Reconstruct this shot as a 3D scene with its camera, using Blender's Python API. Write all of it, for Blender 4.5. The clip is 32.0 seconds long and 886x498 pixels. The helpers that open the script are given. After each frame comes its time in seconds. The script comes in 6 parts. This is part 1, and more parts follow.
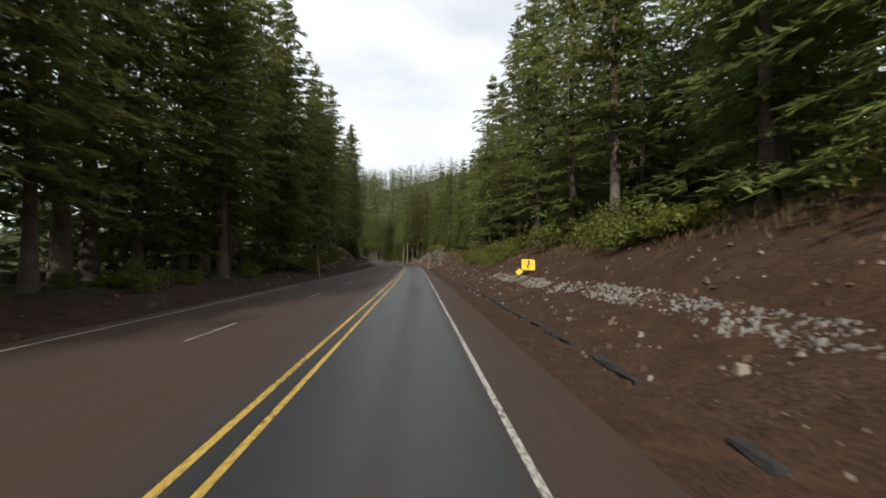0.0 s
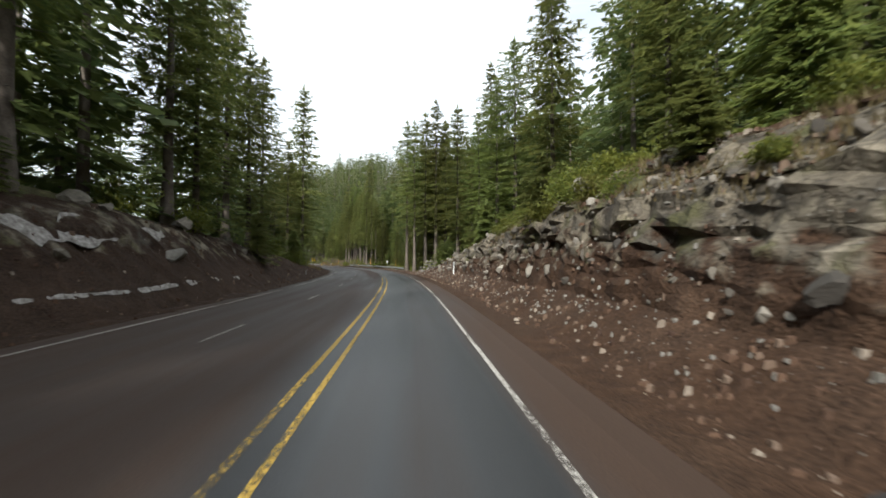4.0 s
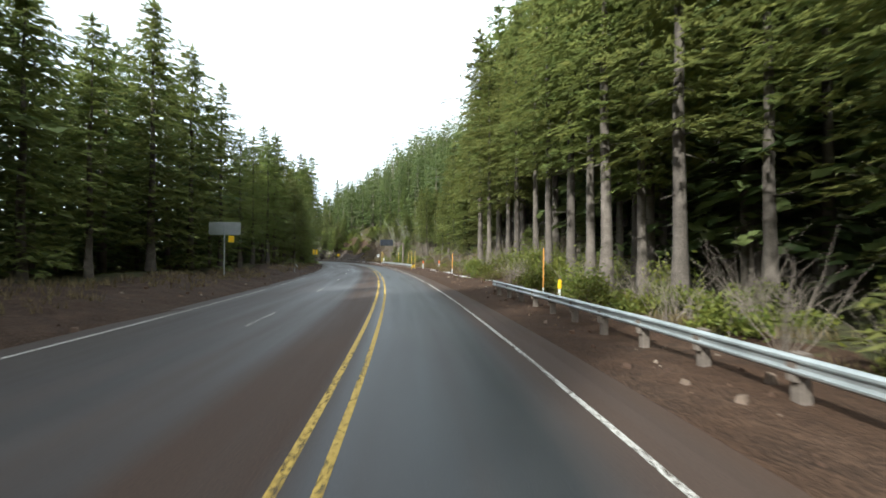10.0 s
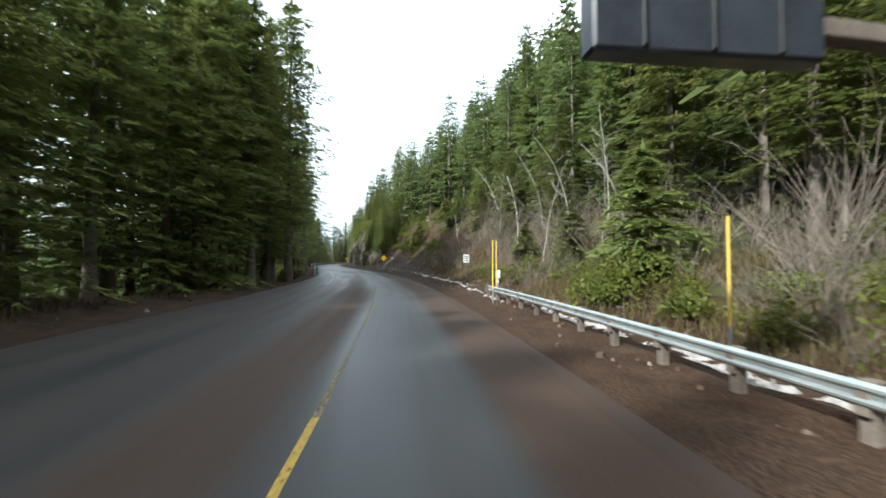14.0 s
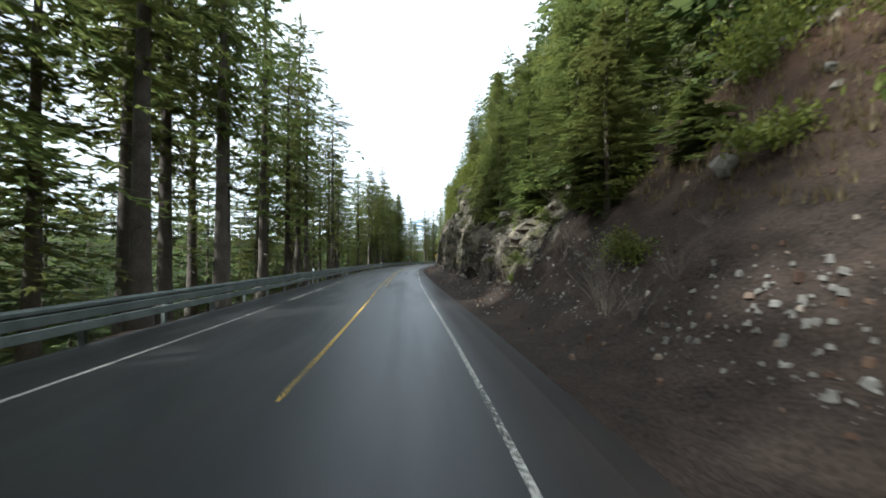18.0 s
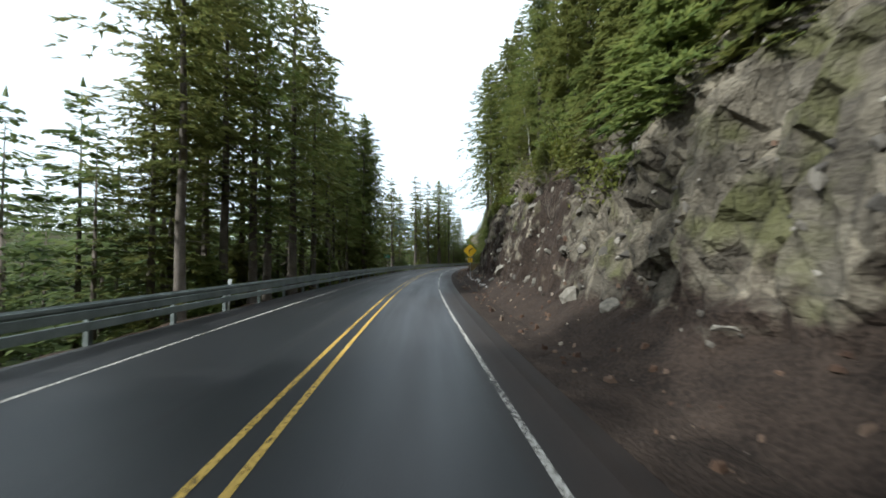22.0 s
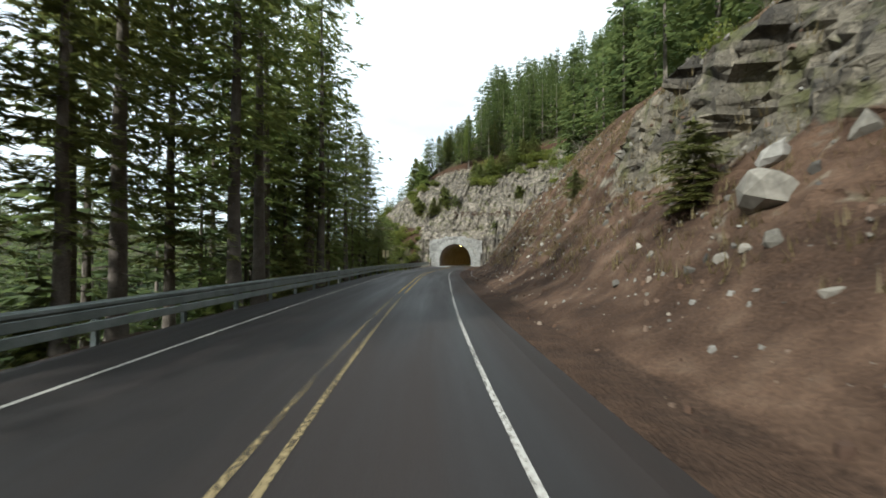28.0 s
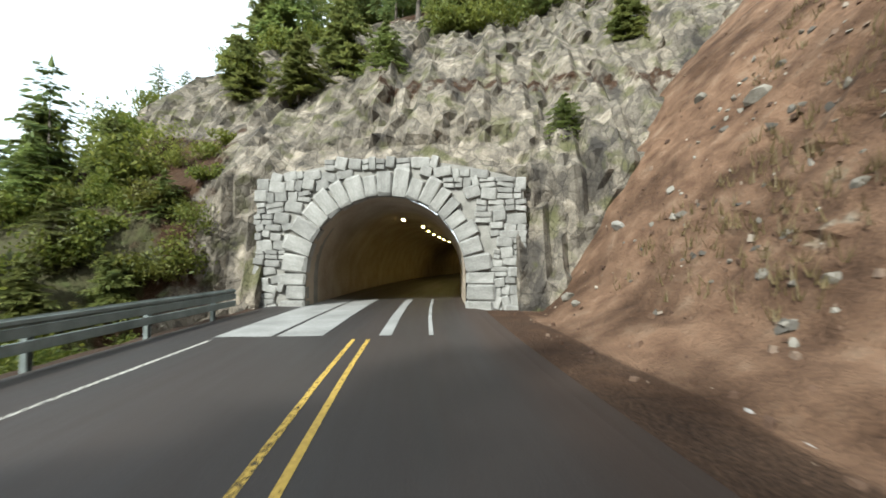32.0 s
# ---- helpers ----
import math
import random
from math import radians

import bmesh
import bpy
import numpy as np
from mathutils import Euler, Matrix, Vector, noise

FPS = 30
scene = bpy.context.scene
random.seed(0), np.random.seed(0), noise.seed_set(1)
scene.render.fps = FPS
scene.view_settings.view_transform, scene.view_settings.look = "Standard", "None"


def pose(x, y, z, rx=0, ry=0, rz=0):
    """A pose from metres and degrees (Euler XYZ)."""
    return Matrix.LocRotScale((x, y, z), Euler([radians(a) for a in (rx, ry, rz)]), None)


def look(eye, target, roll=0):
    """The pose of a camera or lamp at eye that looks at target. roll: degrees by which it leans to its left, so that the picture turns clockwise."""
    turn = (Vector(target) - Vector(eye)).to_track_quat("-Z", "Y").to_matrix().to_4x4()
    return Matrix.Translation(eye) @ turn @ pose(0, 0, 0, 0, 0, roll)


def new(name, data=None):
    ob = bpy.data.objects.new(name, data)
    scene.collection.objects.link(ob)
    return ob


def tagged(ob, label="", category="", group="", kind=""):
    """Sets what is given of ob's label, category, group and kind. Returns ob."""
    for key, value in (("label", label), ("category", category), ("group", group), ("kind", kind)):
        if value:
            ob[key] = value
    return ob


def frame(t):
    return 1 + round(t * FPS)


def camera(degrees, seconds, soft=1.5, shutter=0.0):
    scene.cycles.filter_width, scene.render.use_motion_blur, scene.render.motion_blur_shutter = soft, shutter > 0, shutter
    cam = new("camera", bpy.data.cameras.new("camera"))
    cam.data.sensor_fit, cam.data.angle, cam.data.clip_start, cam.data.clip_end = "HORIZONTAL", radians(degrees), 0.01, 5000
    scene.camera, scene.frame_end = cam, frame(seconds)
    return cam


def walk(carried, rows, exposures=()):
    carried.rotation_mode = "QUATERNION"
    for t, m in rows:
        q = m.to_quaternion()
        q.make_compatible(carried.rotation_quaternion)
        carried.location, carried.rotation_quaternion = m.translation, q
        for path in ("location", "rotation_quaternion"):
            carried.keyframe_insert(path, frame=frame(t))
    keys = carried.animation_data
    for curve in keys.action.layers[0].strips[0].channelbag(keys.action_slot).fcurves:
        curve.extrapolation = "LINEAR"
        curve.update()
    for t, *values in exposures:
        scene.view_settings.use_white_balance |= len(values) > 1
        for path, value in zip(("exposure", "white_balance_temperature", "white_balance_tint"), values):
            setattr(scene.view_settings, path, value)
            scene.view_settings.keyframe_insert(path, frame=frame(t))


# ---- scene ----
# ---- the camera and its way: seconds, x, y, turn to the left, tilt up ----
EYE = 2.2
RIDE = [
    (0.0, 0.00, 0.00, -10.76, 1.40),
    (0.5, 1.39, 12.22, -11.06, 1.51),
    (1.0, 2.82, 24.44, -11.21, 1.79),
    (1.5, 4.27, 36.65, -11.29, 1.79),
    (2.0, 5.73, 48.86, -11.25, 1.79),
    (2.5, 7.15, 61.01, -11.04, 1.81),
    (3.0, 8.49, 73.04, -10.59, 1.81),
    (3.5, 9.70, 84.95, -9.92, 1.80),
    (4.0, 10.73, 96.73, -9.05, 1.71),
    (4.5, 11.56, 108.40, -8.06, 1.80),
    (5.0, 12.17, 119.95, -6.99, 1.51),
    (5.5, 12.56, 131.38, -5.79, 1.24),
    (6.0, 12.68, 142.68, -4.41, 0.93),
    (6.5, 12.52, 153.85, -2.81, 0.56),
    (7.0, 12.02, 164.87, -0.98, 0.45),
    (7.5, 11.17, 175.74, 0.99, 0.53),
    (8.0, 9.94, 186.44, 3.02, 0.68),
    (8.5, 8.35, 197.02, 5.11, 0.81),
    (9.0, 6.34, 207.53, 7.32, 0.90),
    (9.5, 3.96, 217.97, 9.30, 1.07),
    (10.0, 1.24, 228.30, 11.12, 1.05),
    (10.5, -1.78, 238.55, 12.75, 1.12),
    (11.0, -5.07, 248.68, 14.28, 1.18),
    (11.5, -8.62, 258.71, 15.67, 1.14),
    (12.0, -12.36, 268.66, 16.72, 1.07),
    (12.5, -16.29, 278.50, 17.81, 1.14),
    (13.0, -20.42, 288.24, 19.05, 1.39),
    (13.5, -24.76, 297.86, 20.44, 1.61),
    (14.0, -29.32, 307.35, 21.90, 1.67),
    (14.5, -34.13, 316.71, 23.48, 1.79),
    (15.0, -39.20, 325.92, 25.11, 1.89),
    (15.5, -44.51, 334.96, 26.85, 2.01),
    (16.0, -50.11, 343.82, 28.84, 1.85),
    (16.5, -56.02, 352.46, 30.91, 1.75),
    (17.0, -62.22, 360.87, 32.91, 1.69),
    (17.5, -68.68, 369.06, 34.70, 1.67),
    (18.0, -75.37, 377.06, 36.12, 1.47),
    (18.5, -82.21, 384.92, 36.96, 1.43),
    (19.0, -89.11, 392.70, 37.23, 1.59),
    (19.5, -95.99, 400.45, 37.19, 1.91),
    (20.0, -102.85, 408.22, 36.90, 1.85),
    (20.5, -109.65, 416.03, 36.37, 1.65),
    (21.0, -116.35, 423.89, 35.58, 1.75),
    (21.5, -122.93, 431.85, 34.59, 1.70),
    (22.0, -129.36, 439.90, 33.55, 1.67),
    (22.5, -135.61, 448.07, 32.33, 1.67),
    (23.0, -141.69, 456.34, 31.21, 1.58),
    (23.5, -147.61, 464.70, 30.25, 1.54),
    (24.0, -153.36, 473.16, 29.33, 1.63),
    (24.5, -158.98, 481.70, 28.39, 1.45),
    (25.0, -164.44, 490.33, 27.31, 1.41),
    (25.5, -169.72, 499.06, 26.12, 1.42),
    (26.0, -174.81, 507.88, 24.87, 1.38),
    (26.5, -179.69, 516.80, 23.59, 1.34),
    (27.0, -184.36, 525.82, 22.28, 1.28),
    (27.5, -188.82, 534.93, 20.94, 1.19),
    (28.0, -193.05, 544.13, 19.57, 1.23),
    (28.5, -197.04, 553.44, 18.11, 1.27),
    (29.0, -200.79, 562.82, 16.64, 1.29),
    (29.5, -204.29, 572.28, 15.11, 1.08),
    (30.0, -207.53, 581.82, 13.62, 1.31),
    (30.5, -210.55, 591.40, 12.24, 1.31),
    (31.0, -213.34, 601.05, 10.96, 1.42),
    (31.5, -215.89, 610.73, 9.59, 1.61),
    (32.0, -218.17, 620.46, 8.00, 2.05),
]
cam = camera(96.08, 32.0, soft=1.7, shutter=0.12)
walk(cam, [(t, pose(x, y, EYE, 90 + tilt, 0, turn)) for t, x, y, turn, tilt in RIDE],
     exposures=[(0, -0.24, 6420, 9), (2, 0.01, 6370, 8), (4, 0.28, 6170, 6), (7, 0.8, 6020, 4), (9, 0.85, 5920, 2), (10.5, 0.82, 5870, 2), (12, 0.66, 5820, 1), (13, 0.71, 5820, 1), (15, 0.76, 5820, 1), (18, 0.64, 5720, 2), (19, 0.44, 5670, 2), (20, 0.61, 5770, 3), (21, 0.61, 5820, 3), (22, 0.31, 5770, 2), (23, 0.46, 5820, 2), (24, 0.26, 5770, 2), (25, 0.17, 5820, 2), (28, 0.27, 5920, 1), (29, -0.04, 5870, 1), (30, 0.36, 5970, 1), (31, 0.59, 5970, 1), (32, 0.69, 5920, 0)])

# ---- sky, sun ----
world = bpy.data.worlds.new("sky")
scene.world = world
world.use_nodes = True
wn, wl = world.node_tree.nodes, world.node_tree.links
wn.clear()
SUN_AZ, SUN_EL = 206.0, 38.0     # degrees: the sun stands over the slope on the left of the road
sky = wn.new("ShaderNodeTexSky")
sky.sky_type, sky.sun_disc = "NISHITA", False
sky.sun_elevation, sky.sun_rotation = radians(SUN_EL), radians(SUN_AZ)
sky.dust_density, sky.air_density = 2.0, 1.0
co = wn.new("ShaderNodeTexCoord")
mp = wn.new("ShaderNodeMapping")
mp.inputs["Scale"].default_value = (1.0, 1.0, 2.6)
cl = wn.new("ShaderNodeTexNoise")
cl.inputs["Scale"].default_value, cl.inputs["Detail"].default_value = 2.2, 6
rp = wn.new("ShaderNodeValToRGB")
rp.color_ramp.elements[0].position, rp.color_ramp.elements[1].position = 0.30, 0.62
rp.color_ramp.elements[0].color, rp.color_ramp.elements[1].color = (0.55, 0.55, 0.55, 1), (1, 1, 1, 1)
veil = wn.new("ShaderNodeMix")
veil.data_type = "RGBA"
veil.inputs[7].default_value = (10.6, 10.8, 11.1, 1)     # thin bright cloud
bg = wn.new("ShaderNodeBackground")
bg.inputs["Strength"].default_value = 0.12
wo = wn.new("ShaderNodeOutputWorld")
wl.new(co.outputs["Generated"], mp.inputs["Vector"])
wl.new(mp.outputs[0], cl.inputs["Vector"])
wl.new(cl.outputs["Fac"], rp.inputs["Fac"])
wl.new(rp.outputs["Color"], veil.inputs[0])
wl.new(sky.outputs[0], veil.inputs[6])
wl.new(veil.outputs[2], bg.inputs["Color"])
wl.new(bg.outputs[0], wo.inputs["Surface"])
sun = new("sun", bpy.data.lights.new("sun", "SUN"))
sun.data.energy, sun.data.angle, sun.data.color = 5.0, radians(2.0), (1.0, 0.955, 0.885)
a, e = radians(SUN_AZ), radians(SUN_EL)
sun.matrix_basis = look((0, 0, 0), (-math.sin(a) * math.cos(e), -math.cos(a) * math.cos(e), -math.sin(e)))


# ---- materials ----
def material(name, rough=0.8, metal=0.0, spec=0.3):
    m = bpy.data.materials.new(name)
    m.use_nodes = True
    b = m.node_tree.nodes["Principled BSDF"]
    b.inputs["Roughness"].default_value, b.inputs["Metallic"].default_value = rough, metal
    b.inputs["Specular IOR Level"].default_value = spec
    return m, m.node_tree.nodes, m.node_tree.links, b


def noise_node(n, l, scale, detail=5, source=None, stretch=None):
    t = n.new("ShaderNodeTexNoise")
    t.inputs["Scale"].default_value, t.inputs["Detail"].default_value = scale, detail
    if source is None:
        c = n.new("ShaderNodeTexCoord")
        source = c.outputs["Object"]
    if stretch:
        p = n.new("ShaderNodeMapping")
        p.inputs["Scale"].default_value = stretch
        l.new(source, p.inputs["Vector"])
        source = p.outputs[0]
    l.new(source, t.inputs["Vector"])
    return t.outputs["Fac"]


def ramp(n, l, source, stops):
    r = n.new("ShaderNodeValToRGB")
    while len(r.color_ramp.elements) < len(stops):
        r.color_ramp.elements.new(0.5)
    for el, (at, col) in zip(r.color_ramp.elements, stops):
        el.position, el.color = at, (*col, 1) if len(col) == 3 else col
    l.new(source, r.inputs["Fac"])
    return r.outputs["Color"]


def mix(n, l, fac, a, b, how="MIX"):
    m = n.new("ShaderNodeMix")
    m.data_type, m.blend_type = "RGBA", how
    for slot, v in ((0, fac), (6, a), (7, b)):
        if isinstance(v, (int, float)):
            m.inputs[slot].default_value = v
        elif isinstance(v, tuple):
            m.inputs[slot].default_value = (*v, 1)
        else:
            l.new(v, m.inputs[slot])
    return m.outputs[2]


def calc(n, l, op, a, b=0.0, clamp=False):
    m = n.new("ShaderNodeMath")
    m.operation, m.use_clamp = op, clamp
    for slot, v in ((0, a), (1, b)):
        if isinstance(v, (int, float)):
            m.inputs[slot].default_value = v
        else:
            l.new(v, m.inputs[slot])
    return m.outputs[0]


def bumped(n, l, b, height, strength=0.5, distance=0.05):
    bp = n.new("ShaderNodeBump")
    bp.inputs["Strength"].default_value, bp.inputs["Distance"].default_value = strength, distance
    l.new(height, bp.inputs["Height"])
    l.new(bp.outputs[0], b.inputs["Normal"])


def worn(name, dark, light, rough=0.7, metal=0.0, scale=3.0, fine=40.0, bump=0.3, spread=0.0, spec=0.3):
    """A surface whose colour wanders between two tones, with fine grain."""
    m, n, l, b = material(name, rough, metal, spec)
    big, small = noise_node(n, l, scale), noise_node(n, l, fine, 3)
    c = ramp(n, l, big, [(0.3, dark), (0.7, light)])
    c = mix(n, l, 0.35, c, ramp(n, l, small, [(0.3, dark), (0.7, light)]))
    if spread:
        info = n.new("ShaderNodeObjectInfo")
        v = calc(n, l, "MULTIPLY_ADD", info.outputs["Random"], spread)
        v.node.inputs[2].default_value = 1 - spread / 2
        h = n.new("ShaderNodeHueSaturation")
        l.new(v, h.inputs["Value"])
        l.new(c, h.inputs["Color"])
        c = h.outputs[0]
    l.new(c, b.inputs["Base Color"])
    if bump:
        bumped(n, l, b, small, bump, 0.02)
    return m


def asphalt_material():
    m, n, l, b = material("asphalt", 0.6, 0, 0.35)
    uv = n.new("ShaderNodeUVMap").outputs[0]
    sep = n.new("ShaderNodeSeparateXYZ")
    l.new(uv, sep.inputs[0])
    grit = noise_node(n, l, 35, 4, uv)
    broad = noise_node(n, l, 0.25, 4, uv, (1.0, 0.16, 1))
    streak = noise_node(n, l, 1.1, 5, uv, (1.0, 0.05, 1))
    base = ramp(n, l, streak, [(0.3, (0.022, 0.023, 0.025)), (0.7, (0.044, 0.045, 0.047))])
    base = mix(n, l, 0.3, base, ramp(n, l, grit, [(0.3, (0.015, 0.015, 0.015)), (0.75, (0.070, 0.069, 0.067))]))
    red = ramp(n, l, grit, [(0.3, (0.036, 0.020, 0.012)), (0.75, (0.080, 0.046, 0.029))])
    dust = n.new("ShaderNodeAttribute")
    dust.attribute_name = "dust"
    amount = calc(n, l, "ADD", dust.outputs["Fac"], calc(n, l, "MULTIPLY", calc(n, l, "SUBTRACT", calc(n, l, "ADD", broad, streak), 1.0), 0.9))
    amount = calc(n, l, "MULTIPLY", amount, 1.0, True)
    damp = n.new("ShaderNodeAttribute")
    damp.attribute_name = "damp"
    wetted = calc(n, l, "MULTIPLY", damp.outputs["Fac"], calc(n, l, "MULTIPLY_ADD", streak, 1.2), True)
    tone = mix(n, l, wetted, mix(n, l, amount, base, red), (0.40, 0.40, 0.41), "MULTIPLY")
    l.new(tone, b.inputs["Base Color"])
    r = calc(n, l, "MULTIPLY_ADD", amount, 0.42)
    r.node.inputs[2].default_value = 0.42
    l.new(r, b.inputs["Roughness"])
    bumped(n, l, b, grit, 0.35, 0.01)
    return m


def ground_material(name="soil", pale=1.0):
    """Red cinder soil, forest litter and moss, and rock, by the lie of the land."""
    m, n, l, b = material(name, 0.92, 0, 0.15)
    obj = n.new("ShaderNodeTexCoord").outputs["Object"]
    big, mid, fine = noise_node(n, l, 0.12, 5, obj), noise_node(n, l, 1.3, 6, obj), noise_node(n, l, 14, 4, obj)
    soil = ramp(n, l, mid, [(0.3, (0.026, 0.013, 0.007)), (0.55, (0.054, 0.027, 0.014)), (0.75, (0.094, 0.052, 0.030))])
    patch = noise_node(n, l, 0.35, 4, obj)
    soil = mix(n, l, ramp(n, l, patch, [(0.44, (0, 0, 0)), (0.62, (0.75, 0.75, 0.75))]), soil, ramp(n, l, fine, [(0.3, (0.020, 0.012, 0.008)), (0.7, (0.078, 0.047, 0.029))]))
    tan = ramp(n, l, mid, [(0.3, (0.11, 0.060, 0.036)), (0.55, (0.22, 0.130, 0.080)), (0.75, (0.30, 0.205, 0.138))])
    scree = n.new("ShaderNodeAttribute")
    scree.attribute_name = "scree"
    loose = calc(n, l, "ADD", scree.outputs["Fac"], calc(n, l, "MULTIPLY", calc(n, l, "SUBTRACT", patch, 0.5), 1.5))
    soil = mix(n, l, ramp(n, l, loose, [(0.35, (0, 0, 0)), (0.75, (1, 1, 1))]), soil, tan)
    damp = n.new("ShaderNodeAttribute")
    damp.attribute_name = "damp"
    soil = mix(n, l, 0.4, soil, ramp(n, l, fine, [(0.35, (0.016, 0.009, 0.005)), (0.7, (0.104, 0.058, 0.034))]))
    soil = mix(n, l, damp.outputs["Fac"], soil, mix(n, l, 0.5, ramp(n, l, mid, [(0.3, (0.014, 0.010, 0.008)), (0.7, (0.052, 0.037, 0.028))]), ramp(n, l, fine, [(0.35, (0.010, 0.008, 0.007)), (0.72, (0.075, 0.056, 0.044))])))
    litter = ramp(n, l, mid, [(0.3, (0.03, 0.024, 0.014)), (0.5, (0.055, 0.048, 0.024)), (0.72, (0.066, 0.076, 0.026))])
    litter = mix(n, l, 0.3, litter, ramp(n, l, fine, [(0.3, (0.018, 0.017, 0.009)), (0.75, (0.085, 0.083, 0.036))]))
    tilt = n.new("ShaderNodeMapping")                    # bedding planes that dip along the road
    tilt.inputs["Rotation"].default_value = (0.22, 0.18, 0.2)
    tilt.inputs["Scale"].default_value = (1.1, 1.1, 0.6)
    wave = n.new("ShaderNodeTexNoise")
    wave.inputs["Scale"].default_value, wave.inputs["Detail"].default_value = 0.9, 5
    l.new(obj, wave.inputs["Vector"])
    warp = mix(n, l, 0.35, obj, wave.outputs["Color"], "LINEAR_LIGHT")
    l.new(warp, tilt.inputs["Vector"])
    facets = []
    for size in (0.75, 2.4, 6.0):
        cell = n.new("ShaderNodeTexVoronoi")
        cell.inputs["Scale"].default_value = size
        l.new(tilt.outputs[0], cell.inputs["Vector"])
        edge = n.new("ShaderNodeTexVoronoi")
        edge.feature = "DISTANCE_TO_EDGE"
        edge.inputs["Scale"].default_value = size
        l.new(tilt.outputs[0], edge.inputs["Vector"])
        tone = n.new("ShaderNodeSeparateColor")
        l.new(cell.outputs["Color"], tone.inputs[0])
        facets.append((tone.outputs[0], edge.outputs["Distance"]))
    stone = ramp(n, l, mid, [(0.28, (0.064, 0.055, 0.043)), (0.5, (0.142, 0.121, 0.092)), (0.75, (0.26, 0.228, 0.178))])
    stone = mix(n, l, 0.3, stone, ramp(n, l, fine, [(0.3, (0.055, 0.047, 0.036)), (0.75, (0.30, 0.265, 0.205))]))
    stone = mix(n, l, 0.75, stone, ramp(n, l, facets[0][0], [(0.0, (0.5, 0.5, 0.5)), (1.0, (1.25, 1.23, 1.2))]), "MULTIPLY")
    stone = mix(n, l, 0.7, stone, ramp(n, l, facets[1][0], [(0.0, (0.5, 0.49, 0.5)), (1.0, (1.3, 1.28, 1.24))]), "MULTIPLY")
    if pale != 1:
        stone = mix(n, l, 1.0, stone, (pale, pale, pale * 1.05), "MULTIPLY")
    wet = noise_node(n, l, 0.45, 5, obj, (1.0, 1.0, 0.5))
    stone = mix(n, l, ramp(n, l, wet, [(0.54, (0, 0, 0)), (0.66, (0.75, 0.75, 0.75))]), stone, (0.028, 0.025, 0.023))
    moss = noise_node(n, l, 0.8, 6, obj)
    stone = mix(n, l, ramp(n, l, moss, [(0.53, (0, 0, 0)), (0.66, (0.7, 0.7, 0.7))]), stone, (0.085, 0.085, 0.03))
    for (_, edge), dark in zip(facets, (0.5, 0.3, 0.0)):
        stone = mix(n, l, ramp(n, l, edge, [(0.0, (dark, dark, dark)), (0.035, (0, 0, 0))]), stone, (0.022, 0.019, 0.016))
    for name in ("rock", "wood"):
        at = n.new("ShaderNodeAttribute")
        at.attribute_name = name
        f = calc(n, l, "ADD", at.outputs["Fac"], calc(n, l, "MULTIPLY", calc(n, l, "SUBTRACT", mid, 0.5), 1.2))
        f = ramp(n, l, f, [(0.42, (0, 0, 0)), (0.58, (1, 1, 1))])
        soil = mix(n, l, f, soil, stone if name == "rock" else litter)
    l.new(soil, b.inputs["Base Color"])
    h = calc(n, l, "ADD", mid, calc(n, l, "MULTIPLY", fine, 0.35))
    at = n.new("ShaderNodeAttribute")
    at.attribute_name = "rock"
    step = calc(n, l, "ADD", facets[1][0], calc(n, l, "MULTIPLY", facets[2][0], 0.5))
    step = calc(n, l, "ADD", step, calc(n, l, "MULTIPLY", calc(n, l, "MINIMUM", facets[1][1], 0.12), 1.5))
    h = calc(n, l, "ADD", h, calc(n, l, "MULTIPLY", step, calc(n, l, "MULTIPLY", at.outputs["Fac"], 0.9)))
    bumped(n, l, b, h, 0.9, 0.22)
    return m


def road_paint(name, dark, light, wear):
    """Road paint that is scuffed through to the asphalt in places."""
    m, n, l, b = material(name, 0.7, 0, 0.3)
    uv = n.new("ShaderNodeUVMap").outputs[0]
    fine, broad = noise_node(n, l, 14, 4, uv), noise_node(n, l, 1.6, 4, uv, (1, .12, 1))
    l.new(ramp(n, l, fine, [(0.3, dark), (0.7, light)]), b.inputs["Base Color"])
    gone = calc(n, l, "ADD", calc(n, l, "MULTIPLY", fine, .5), calc(n, l, "MULTIPLY", broad, .5))
    clear = n.new("ShaderNodeBsdfTransparent")
    mx = n.new("ShaderNodeMixShader")
    l.new(ramp(n, l, gone, [(wear - .05, (0, 0, 0)), (wear + .05, (1, 1, 1))]), mx.inputs[0])
    l.new(clear.outputs[0], mx.inputs[1])
    l.new(b.outputs[0], mx.inputs[2])
    l.new(mx.outputs[0], n["Material Output"].inputs["Surface"])
    return m


